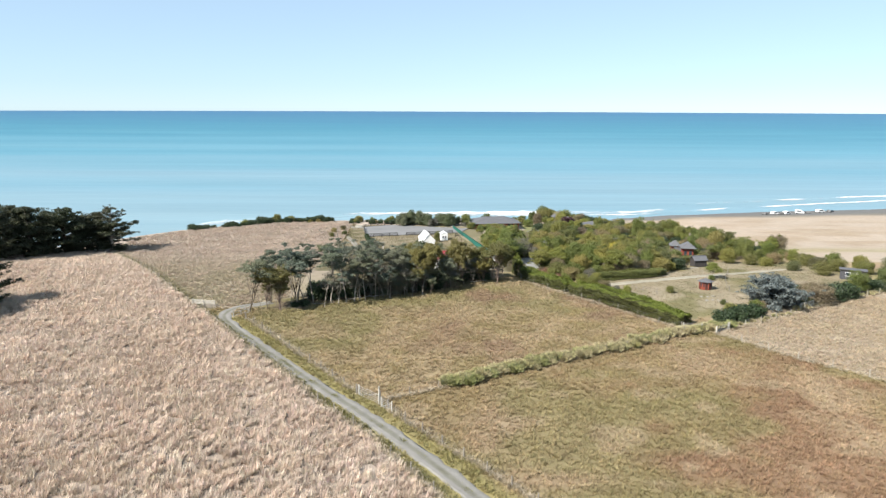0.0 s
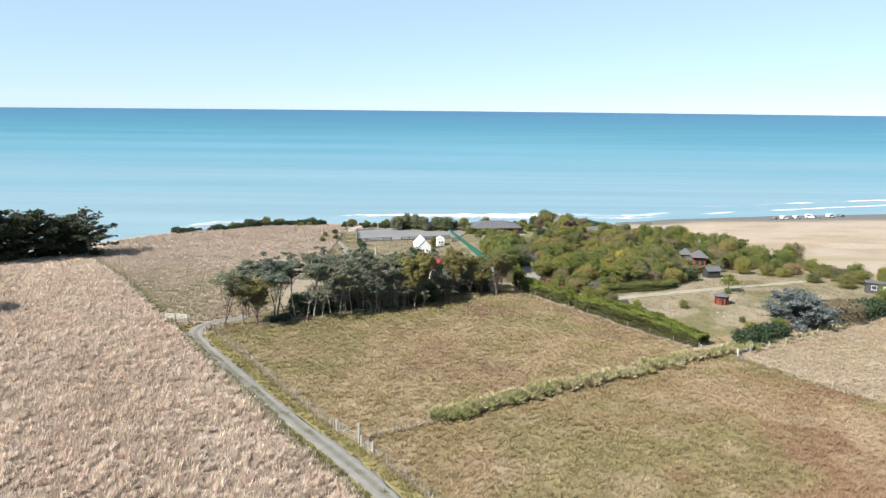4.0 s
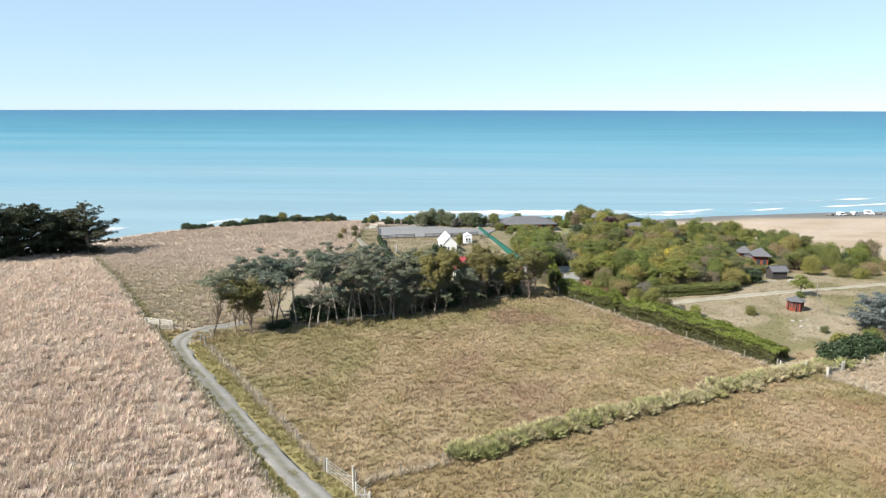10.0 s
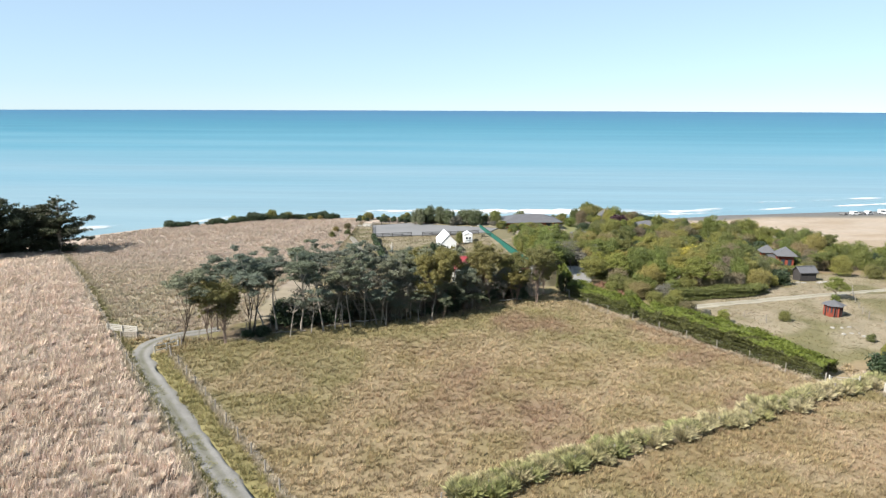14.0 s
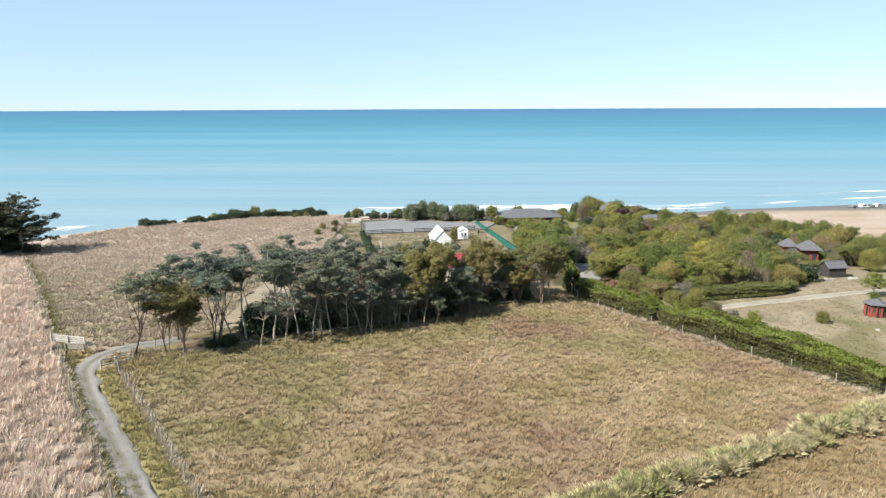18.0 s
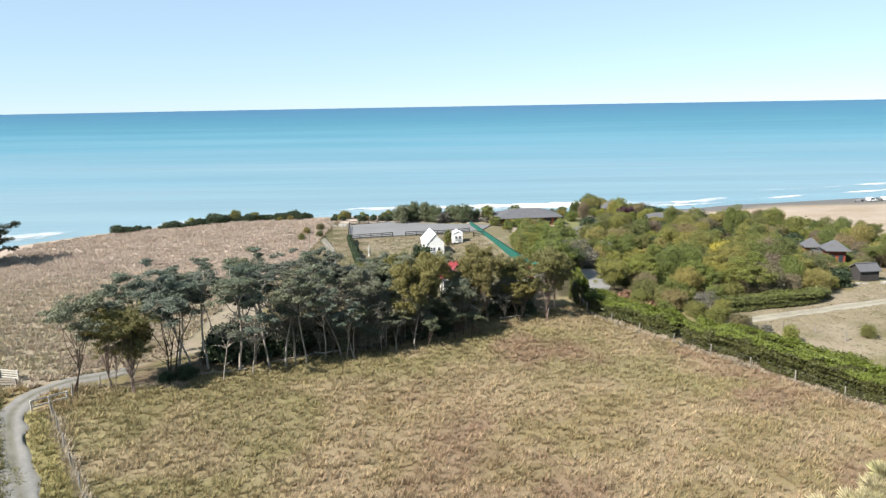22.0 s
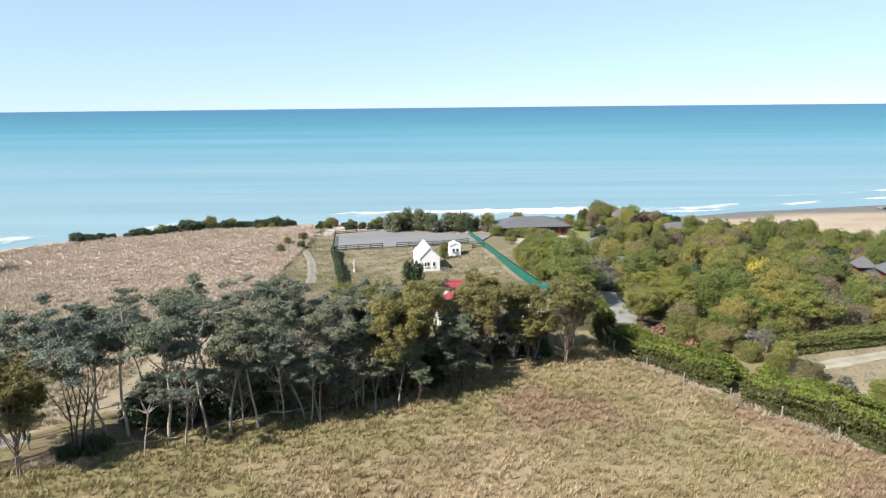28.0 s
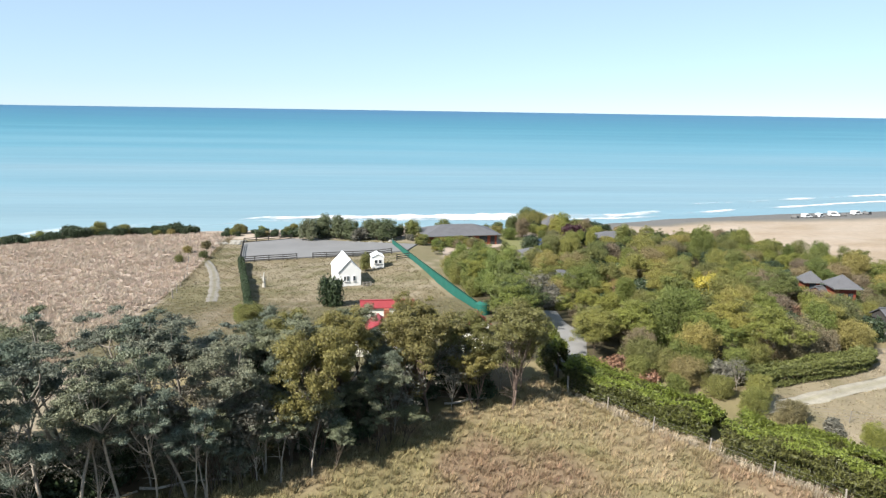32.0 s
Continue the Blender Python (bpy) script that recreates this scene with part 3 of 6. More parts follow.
def make_sea():
    """One sheet from the beach to the horizon, lifted at its far rim where the view ends."""
    ys = np.concatenate([np.arange(180, 520, 4.0), 520 * 1.035 ** np.arange(1, 66)])
    ys = ys[ys < 4890]
    xs = np.concatenate([-np.geomspace(4900, 420, 40), np.arange(-400, 401, 16.0), np.geomspace(420, 4900, 40)])
    X, Y = np.meshgrid(xs, ys)
    D = np.hypot(X, Y)
    Z = SEA + 26.5 * sstep(900, 4880, D) ** 1.2
    keep = 4885.0
    k = np.minimum(1, keep / D)
    X, Y = X * k, np.where(D > keep, Y * k, Y)
    i = np.arange(X.size).reshape(X.shape)
    f = np.stack([i[:-1, :-1], i[:-1, 1:], i[1:, 1:], i[1:, :-1]], -1).reshape(-1, 4)
    m = bpy.data.materials.new("sea_water")
    m.use_nodes = True
    n, l = m.node_tree.nodes, m.node_tree.links
    b = n["Principled BSDF"]
    b.inputs["Roughness"].default_value = 0.35
    b.inputs["IOR"].default_value = 1.33
    b.inputs["Specular IOR Level"].default_value = 0.08
    tc, sep = n.new("ShaderNodeTexCoord"), n.new("ShaderNodeSeparateXYZ")
    l.new(tc.outputs["Object"], sep.inputs[0])
    # silt clouds and drift lines lie along the shore
    mp = n.new("ShaderNodeMapping")
    mp.inputs["Scale"].default_value = (0.0012, 0.008, 1)
    mp.inputs["Rotation"].default_value = (0, 0, radians(-4))
    l.new(tc.outputs["Object"], mp.inputs[0])
    nz = n.new("ShaderNodeTexNoise")
    nz.inputs["Scale"].default_value, nz.inputs["Detail"].default_value = 1.0, 6
    l.new(mp.outputs[0], nz.inputs["Vector"])
    dist = n.new("ShaderNodeMath")
    dist.operation = "LOGARITHM"
    dist.inputs[1].default_value = 10
    l.new(sep.outputs["Y"], dist.inputs[0])
    rng1 = n.new("ShaderNodeMapRange")
    rng1.inputs["From Min"].default_value, rng1.inputs["From Max"].default_value = 2.45, 3.68
    l.new(dist.outputs[0], rng1.inputs["Value"])
    sh = n.new("ShaderNodeMath")
    sh.operation = "MULTIPLY_ADD"
    sh.inputs[1].default_value, sh.inputs[2].default_value = 0.5, -0.25
    l.new(nz.outputs[0], sh.inputs[0])
    ad = n.new("ShaderNodeMath")
    l.new(rng1.outputs[0], ad.inputs[0])
    l.new(sh.outputs[0], ad.inputs[1])
    ramp = n.new("ShaderNodeValToRGB")
    stops = [(0.0, (0.17, 0.245, 0.279)), (0.15, (0.133, 0.221, 0.269)), (0.4, (0.071, 0.19, 0.248)), (0.62, (0.026, 0.136, 0.194)), (0.85, (0.02, 0.102, 0.177)), (1.0, (0.02, 0.075, 0.17))]
    while len(ramp.color_ramp.elements) < len(stops):
        ramp.color_ramp.elements.new(0.5)
    for e, (p, c) in zip(ramp.color_ramp.elements, stops):
        e.position, e.color = p, (*c, 1)
    l.new(ad.outputs[0], ramp.inputs[0])
    # thin drift lines
    mp3 = n.new("ShaderNodeMapping")
    mp3.inputs["Scale"].default_value = (0.0035, 0.045, 1)
    mp3.inputs["Rotation"].default_value = (0, 0, radians(-6))
    l.new(tc.outputs["Object"], mp3.inputs[0])
    nz3 = n.new("ShaderNodeTexNoise")
    nz3.inputs["Scale"].default_value, nz3.inputs["Detail"].default_value = 1.0, 4
    l.new(mp3.outputs[0], nz3.inputs["Vector"])
    fine = n.new("ShaderNodeMapRange")
    fine.inputs["From Min"].default_value, fine.inputs["From Max"].default_value = 0.3, 0.7
    fine.inputs["To Min"].default_value, fine.inputs["To Max"].default_value = 0.93, 1.08
    l.new(nz3.outputs[0], fine.inputs["Value"])
    both = n.new("ShaderNodeMix")
    both.data_type, both.blend_type = "RGBA", "MULTIPLY"
    both.inputs["Factor"].default_value = 1.0
    l.new(ramp.outputs[0], both.inputs["A"])
    l.new(fine.outputs[0], both.inputs["B"])
    l.new(both.outputs["Result"], b.inputs["Base Color"])
    mp2 = n.new("ShaderNodeMapping")
    mp2.inputs["Scale"].default_value = (0.02, 0.12, 1)
    l.new(tc.outputs["Object"], mp2.inputs[0])
    nz2 = n.new("ShaderNodeTexNoise")
    nz2.inputs["Scale"].default_value, nz2.inputs["Detail"].default_value = 1.0, 5
    l.new(mp2.outputs[0], nz2.inputs["Vector"])
    bp = n.new("ShaderNodeBump")
    bp.inputs["Strength"].default_value, bp.inputs["Distance"].default_value = 0.5, 0.6
    l.new(nz2.outputs[0], bp.inputs["Height"])
    l.new(bp.outputs[0], b.inputs["Normal"])
    ob = new("water", mesh_from("water", np.stack([X, Y, Z], -1).reshape(-1, 3), f, m, smooth=True))
    tagged(ob, "calm milky turquoise sea under a clear sky", "sea", kind="structure")


make_sea()

SHORE = [(-420, 130), (-230, 226), (-127, 280), (-88, 301), (-41, 328), (40, 334), (88, 336), (117, 347), (146, 360), (222, 384), (253, 394), (420, 440), (700, 515)]


def shore_y(x):
    return np.interp(x, [p[0] for p in SHORE], [p[1] for p in SHORE])


M_FOAM = mat("foam", (0.56, 0.58, 0.60), 0.9, 0.25, 0.12, 0.5, fine=2.0)


def thin_out(m):
    """Foam thins out to clear water towards its edges."""
    n, l = m.node_tree.nodes, m.node_tree.links
    at, nz, rg = n.new("ShaderNodeAttribute"), n.new("ShaderNodeTexNoise"), n.new("ShaderNodeMapRange")
    at.attribute_name = "Col"
    tc = next(x for x in n if x.bl_idname == "ShaderNodeTexCoord")
    l.new(tc.outputs["Object"], nz.inputs["Vector"])
    nz.inputs["Scale"].default_value, nz.inputs["Detail"].default_value = 0.35, 5
    ad = n.new("ShaderNodeMath")
    l.new(at.outputs["Fac"], ad.inputs[0])
    l.new(nz.outputs[0], ad.inputs[1])
    rg.inputs["From Min"].default_value, rg.inputs["From Max"].default_value = 0.6, 1.5
    l.new(ad.outputs[0], rg.inputs["Value"])
    tr, mx = n.new("ShaderNodeBsdfTransparent"), n.new("ShaderNodeMixShader")
    l.new(rg.outputs[0], mx.inputs[0])
    l.new(tr.outputs[0], mx.inputs[1])
    l.new(n["Principled BSDF"].outputs[0], mx.inputs[2])
    l.new(mx.outputs[0], n["Material Output"].inputs["Surface"])


thin_out(M_FOAM)


def surf(x0, x1, out, width, high, seed, label, torn=0.0):
    """A breaking wave: a ragged low ridge of foam, along the shore, out metres from it."""
    r = np.random.default_rng(seed)
    xs = np.arange(x0, x1, 0.8)
    k = len(xs)
    edge = np.sin(np.linspace(0, math.pi, k)) ** 0.35
    y = shore_y(xs) + out + 1.6 * (vnoise(xs, xs * 0, 14, seed) - 0.5) * 2
    w = width * edge * (0.55 + 0.9 * vnoise(xs, xs * 0, 5, seed + 1))
    hh = high * edge * (0.6 + 0.8 * vnoise(xs, xs * 0, 4, seed + 2))
    prof = [(-1.0, -0.15), (-0.75, 0.12), (-0.4, 0.45), (-0.1, 0.95), (0.15, 1.0), (0.4, 0.4), (0.6, -0.3)]
    vs = []
    for a, b in prof:
        vs.append(np.stack([xs, y + a * w + r.normal(0, 0.15, k) * (abs(a) < 0.9), SEA + 0.08 + 0.5 * b * hh + r.normal(0, 0.06, k) * (b > 0)], -1))
    v = np.stack(vs, 1).reshape(-1, 3)
    i = np.arange(len(v)).reshape(k, len(prof))
    f = np.stack([i[:-1, :-1], i[1:, :-1], i[1:, 1:], i[:-1, 1:]], -1).reshape(-1, 4)
    edge = edge * (0.35 + 0.75 * sstep(0.25, 0.55, vnoise(xs, xs * 0, 20, seed + 9)))
    fade = np.outer(edge, [0.0, 0.4, 0.75, 1.0, 0.9, 0.55, 0.0]).ravel() - torn * 1.5
    ob = new("surf", mesh_from("surf", v, f, M_FOAM, np.repeat(fade[:, None], 3, 1), smooth=True))
    tagged(ob, label, "surf", kind="stuff")


surf(-50, 116, 9, 8.0, 1.1, 3, "long white breaking wave rolling onto the beach")
surf(110, 420, 20, 4.5, 0.6, 4, "white breaking wave off the dark beach", 0.1)
surf(-250, -60, 14, 18.0, 0.5, 6, "wide wash of white foam under the cliff", 0.34)
surf(-70, 480, 1.0, 3.0, 0.2, 7, "thin white wash at the edge of the dark beach", 0.12)
surf(-20, 90, 1.5, 4.0, 0.3, 8, "broken white foam running up the beach", 0.12)


# ---------------------------------------------------------------- plants
def grow_tree(name, seed, high, lean, crown_mat, bark, blobs=8, clear=0.5, spread=2.4, size=0.3, per=70, flat=0.5, stems=1):
    """A wind-shaped tree: bent pale stems, forking limbs and a flat-topped crown of leaf clumps. Returns its Empty at the origin."""
    r = np.random.default_rng(seed)
    lines, tips = [], []
    for s in range(stems):
        a = r.uniform(0, 6.28)
        off = 0.0 if stems == 1 else 0.25
        p, w = np.array([off * math.cos(a), off * math.sin(a), -0.3]), high * r.uniform(0.0072, 0.0105)
        tilt = np.array([lean + r.normal(0, 0.05) + (0.16 * math.cos(a) if stems > 1 else 0), r.normal(0, 0.08) + (0.16 * math.sin(a) if stems > 1 else 0), 1.0])
        line = [(*p, w * 1.25)]
        steps = 5
        for i in range(steps):
            tilt = tilt + np.array([r.normal(0, 0.06), r.normal(0, 0.06), 0])
            p = p + unit(tilt) * high * clear / steps * r.uniform(0.9, 1.15)
            line.append((*p, w * (1 - 0.1 * i)))
        lines.append(line)
        forks = max(3, blobs // stems)
        for b in range(forks):
            ang = 2 * math.pi * (b + r.uniform(-0.3, 0.3)) / forks
            reach = spread * math.sqrt(r.uniform(0.08, 1.0)) / (1.0 if stems == 1 else 1.25)
            start = np.array(line[int(r.integers(3 if clear < 0.5 else 4, 6))][:3])
            top = high * (1 - 0.30 * (reach / spread) ** 2) * r.uniform(0.86, 1.0)
            tip = np.array([p[0] + reach * math.cos(ang) + lean * 1.5, p[1] + reach * math.sin(ang), top - 0.5])
            mid = start * 0.5 + tip * 0.5 + np.array([r.normal(0, 0.25), r.normal(0, 0.25), -0.2 + r.normal(0, 0.2)])
            lines.append([(*start, w * 0.5), (*mid, w * 0.33), (*tip, w * 0.12)])
            tips.append(tip)
            if r.random() < 0.6:
                t2 = mid + np.array([r.normal(0, 0.8), r.normal(0, 0.8), r.uniform(0.2, 1.0)])
                lines.append([(*mid, w * 0.25), (*t2, w * 0.08)])
                if r.random() < 0.5:
                    tips.append(t2)
        for _ in range(6):
            q = np.array(line[int(r.integers(2, 6))][:3])
            e = q + np.array([r.normal(0, 0.9), r.normal(0, 0.9), r.uniform(0.1, 0.9)])
            lines.append([(*q, w * 0.28), (*(0.5 * q + 0.5 * e + (0, 0, 0.12)), w * 0.18), (*e, 0.015)])
    bl = []
    for t in tips:
        rr = r.uniform(0.6, 1.2)
        for _ in range(7):
            q = rr * r.uniform(0.3, 0.6)
            bl.append((t[0] + r.normal(0, rr * 0.5), t[1] + r.normal(0, rr * 0.5), t[2] + r.normal(0.1, 0.5 * flat * rr), q * 1.15, q * 1.15, q * (0.35 + 0.4 * flat)))
    root = new(name)
    sub("trunk", tubes("trunk", lines, bark), root)
    sub("crown", foliage("crown", r, bl, crown_mat, per=per, size=size, shell=0.3, up=0.3, wild=0.34, rough=0.35), root)
    return root


def grow_shrub(name, seed, radius, high, leaf, lumps=9, per=110, size=0.2, bark=None, shell=0.55, up=0.35, long=1.5):
    """A rounded bush of several uneven lumps on short branching stems."""
    r = np.random.default_rng(seed)
    bl, lines = [], []
    for i in range(lumps):
        a, d = r.uniform(0, 6.28), radius * 0.62 * math.sqrt(r.uniform(0, 1))
        q = radius * r.uniform(0.36, 0.58)
        z = max(q * 0.6, (high - q * 0.8) * (1 - 0.5 * (d / radius) ** 2) * r.uniform(0.72, 1.0))
        bl.append((d * math.cos(a), d * math.sin(a), z, q, q, q * r.uniform(0.7, 0.95)))
        bl.append((d * 1.1 * math.cos(a), d * 1.1 * math.sin(a), z * 0.5, q * 1.05, q * 1.05, q * 0.9))
        for _ in range(2):
            u = unit(r.normal(size=3)) * q * 0.9
            bl.append((d * math.cos(a) + u[0], d * math.sin(a) + u[1], z + abs(u[2]) * 0.8, q * 0.42, q * 0.42, q * 0.36))
        if i < 6:
            lines.append([(0.1 * math.cos(a), 0.1 * math.sin(a), -0.3, 0.09), (d * 0.5 * math.cos(a), d * 0.5 * math.sin(a), z * 0.5, 0.06), (d * math.cos(a), d * math.sin(a), z, 0.02)])
    root = new(name)
    sub("trunk", tubes("trunk", lines, bark or M_BARK_DARK, 5), root)
    sub("crown", foliage("crown", r, bl, leaf, per=per, size=size, shell=shell, up=up, long=long), root)
    return root


def grow_conifer(name, seed, high, leaf, bare=False):
    """A broad dark shelter-belt conifer: layered, wind-swept plates of foliage down to the ground and a ragged open top."""
    r = np.random.default_rng(seed)
    lines = [[(0, 0, -0.4, 0.45), (0.2, 0, high * 0.4, 0.32), (0.4, 0.2, high * 0.75, 0.17), (0.7, 0.1, high * 0.97, 0.04)]]
    bl = []
    for i in range(64):
        h = (i + r.uniform(0, 1)) / 64
        z = high * (0.04 + 0.9 * h)
        reach = (1.2 + 5.2 * (1 - h) ** 0.5 * min(1, 0.72 + h)) * r.uniform(0.45, 1.2)
        a = r.uniform(0, 6.28)
        reach *= 1 + 0.22 * math.cos(a)
        rise = reach * r.uniform(0.06, 0.28)
        e = np.array([0.3 + reach * math.cos(a), reach * math.sin(a), z + rise])
        lines.append([(0.2, 0.1, z - 0.6, 0.11), (e[0] * 0.5, e[1] * 0.5, z - 0.1 + rise * 0.3, 0.07), (*e, 0.02)])
        thin = bare and h > 0.66
        for k in (0.3, 0.5, 0.68, 0.85, 1.0):
            q = r.uniform(0.45, 0.95) * (0.5 if thin else 1)
            c = np.array([e[0] * k, e[1] * k, z + rise * k * k + r.normal(0, 0.12)])
            bl.append((*c, q * 1.35, q * 1.35, q * 0.42))
            if k > 0.4:
                t = c + np.array([r.normal(0, 0.9), r.normal(0, 0.9), r.uniform(0.0, 0.5)])
                lines.append([(*c, 0.03), (*t, 0.008)])
                if not thin or r.random() < 0.3:
                    bl.append((*t, q * 0.8, q * 0.8, q * 0.22))
    root = new(name)
    sub("trunk", tubes("trunk", lines, M_BARK if bare else M_BARK_DARK), root)
    sub("crown", foliage("crown", r, bl, leaf, per=105, size=0.17, shell=0.2, up=0.6, long=2.2), root)
    return root


def drop_at(kind, x, y, scale=1.0, turn=None, tall=1.0, z=None):
    """Sets a copy of a plant on the ground."""
    ob = copy_thing(kind, pose(x, y, (fh(x, y) if z is None else z), 0, 0, turn if turn is not None else rng.uniform(0, 360)))
    ob.scale = (scale, scale, scale * tall)
    return ob


def use_up(kinds):
    """Takes the first plants, which only served as patterns, out of the place."""
    for k in kinds:
        for o in (*k.children_recursive, k):
            bpy.data.objects.remove(o)


# the shelter wood along the paddock
wattles = [tagged(grow_tree("wattle_tree", 100 + i, 12.4, 0.05, M_WATTLE, M_BARK, blobs=8 + i % 3, clear=0.62, spread=2.1, per=1150, size=0.075, flat=0.35), "tall wind-bent tree with pale bare trunk and blue-green crown", "tree", "shelter wood") for i in range(6)]
multis = [tagged(grow_tree("wattle_tree", 120 + i, 9.0, 0.06, M_WATTLE, M_BARK_DARK, blobs=11, clear=0.45, spread=2.9, per=1100, size=0.075, stems=2 + i % 2, flat=0.4), "spreading tree with several dark stems and blue-green crown", "tree", "shelter wood") for i in range(3)]
olives = [tagged(grow_tree("gum_tree", 140 + i, 9.0, 0.03, M_OLIVE, M_BARK_GUM, blobs=22, clear=0.34, spread=2.5, per=900, size=0.075, flat=0.8, stems=1 + i % 2), "dense olive-green gum tree with dark forked trunk", "tree", "shelter wood") for i in range(4)]
low_blue = [tagged(grow_shrub("wattle_shrub", 160 + i, 2.2, 4.2, M_WATTLE, lumps=10, per=330, size=0.11), "low blue-green wattle bush under the taller trees", "shrub", "shelter wood") for i in range(3)]
darks = [tagged(grow_shrub("understorey_shrub", 170 + i, 2.0, 2.7, M_DARK, lumps=8, per=140, size=0.19), "dense dark green evergreen bush with small leaves", "shrub", "dark bushes") for i in range(3)]

# single trees at the west end of the wood
drop_at(multis[0], -33.8, 115.8, 1.22, 20, tall=0.92)
drop_at(olives[3], -30.3, 117.0, 0.88, 70)
drop_at(olives[1], -28.0, 115.6, 0.86, 200)
drop_at(multis[2], -31.2, 121.0, 1.1, 140)
drop_at(multis[1], -26.2, 119.5, 1.05, 10)


def wood_line(k):
    """A point on the wood's southern edge, k from 0 to 1."""
    pts = np.array(TREES_FRONT, float)
    s = np.r_[0, np.cumsum(np.hypot(*np.diff(pts, axis=0).T))]
    return np.array([np.interp(k * s[-1], s, pts[:, 0]), np.interp(k * s[-1], s, pts[:, 1])])


placed = [(-26.2, 119.5), (-34, 116), (-30.3, 117.5), (-28, 115.6), (-31.2, 121)]
# the front rows of tall single trunks, with the field open behind them
for x, y, high in ((-26.7, 122.4, 11.4), (-25.1, 121.8, 12.4), (-23.5, 121.6, 11.8), (-21.0, 118.6, 7.0), (-20.3, 121.1, 12.6), (-18.8, 120.4, 9.0), (-17.4, 121.4, 12.2), (-16.1, 122.2, 11.6), (-15.2, 122.6, 8.4), (-14.2, 123.0, 11.8),
                   (-12.6, 124.0, 9.2), (-11.0, 124.6, 12.0), (-9.7, 124.0, 6.8), (-22.3, 126.5, 11.6), (-18.6, 126.2, 12.4), (-15.0, 127.8, 12.6), (-28.3, 126.4, 11.0), (-25.2, 128.4, 11.4), (-12.0, 128.6, 12.2), (-20.6, 130.6, 11.4), (-16.6, 131.6, 11.8)):
    placed.append((x, y))
    drop_at(wattles[rng.integers(6)], x, y, high / 13.2)
for i in range(700):
    k = rng.uniform(0.2, 0.6)
    d = rng.uniform(1.5 if k > 0.44 else 3.5, 11.5)
    x, y = wood_line(k) + np.array([-0.46, 0.89]) * d
    if min(math.hypot(x - a, y - b) for a, b in placed) < 3.3:
        continue
    placed.append((x, y))
    kind = wattles[rng.integers(6)] if rng.random() < 0.8 else multis[rng.integers(3)]
    drop_at(kind, x, y, rng.uniform(0.66, 0.9) * (rng.uniform(0.6, 0.85) if rng.random() < 0.3 else 1.0))
# gums and blue wattles in front of the red-roofed house, each with its own outline
for kind, x, y, wide, high in ((olives[0], -4.2, 128.6, 0.92, 10.8), (olives[2], -5.9, 133.6, 0.8, 9.2), (olives[1], -2.6, 134.6, 0.8, 9.3), (multis[1], -7.6, 137.4, 0.8, 8.4),
                               (multis[1], 1.0, 130.6, 0.62, 6.4), (multis[2], 0.2, 129.4, 0.45, 3.6), (multis[0], 1.9, 130.0, 0.42, 3.4), (multis[2], -0.8, 131.2, 0.5, 4.8), (multis[0], -0.7, 137.4, 0.78, 8.8), (multis[1], 0.6, 134.0, 0.62, 6.8), (multis[2], 1.0, 140.6, 0.6, 5.6), (multis[2], -6.2, 130.2, 0.8, 7.6),
                               (olives[1], 4.4, 135.6, 0.92, 9.3), (olives[2], 3.2, 139.6, 0.8, 8.6), (olives[0], 7.0, 139.4, 0.72, 8.2), (olives[3], 7.8, 136.0, 0.6, 5.2), (olives[3], 10.7, 136.0, 0.92, 9.2), (olives[2], 12.2, 139.6, 0.6, 7.2),
                               (multis[2], -9.5, 124.8, 0.58, 5.6), (multis[0], -12.2, 124.6, 0.48, 4.6), (multis[1], -8.1, 129.2, 0.5, 4.6), (wattles[2], -9.0, 131.6, 0.8, 10.2), (wattles[4], -6.8, 127.2, 0.55, 6.6)):
    placed.append((x, y))
    base = 4.4 if kind in low_blue else 12.8 if kind in wattles else 9.3
    drop_at(kind, x, y, wide, tall=high / base / wide)
for i in range(60):
    x, y = wood_line(rng.uniform(0.6, 0.97)) + np.array([-0.46, 0.89]) * rng.uniform(2.0, 9.5)
    if min(math.hypot(x - a, y - b) for a, b in placed) > 1.7:
        placed.append((x, y))
        drop_at(olives[rng.integers(4)] if rng.random() < 0.6 else multis[rng.integers(3)], x, y, rng.uniform(0.35, 0.55))
for x, y, s, tall in ((-7.6, 132.8, 1.1, 2.2), (-8.9, 133.8, 0.9, 2.0), (-13.0, 129.0, 0.8, 1.8), (-6.6, 134.4, 0.8, 2.2)):
    drop_at(darks[rng.integers(3)], x, y, s, tall=tall)
# younger trees along the sunny edge
for i in range(16):
    x, y = wood_line(0.46 + 0.16 * (i + rng.uniform(0, 1)) / 16) + np.array([-0.46, 0.89]) * rng.uniform(-0.6, 1.6)
    drop_at(wattles[rng.integers(6)] if rng.random() < 0.5 else multis[rng.integers(3)], x, y, rng.uniform(0.36, 0.6), tall=rng.uniform(0.9, 1.15))
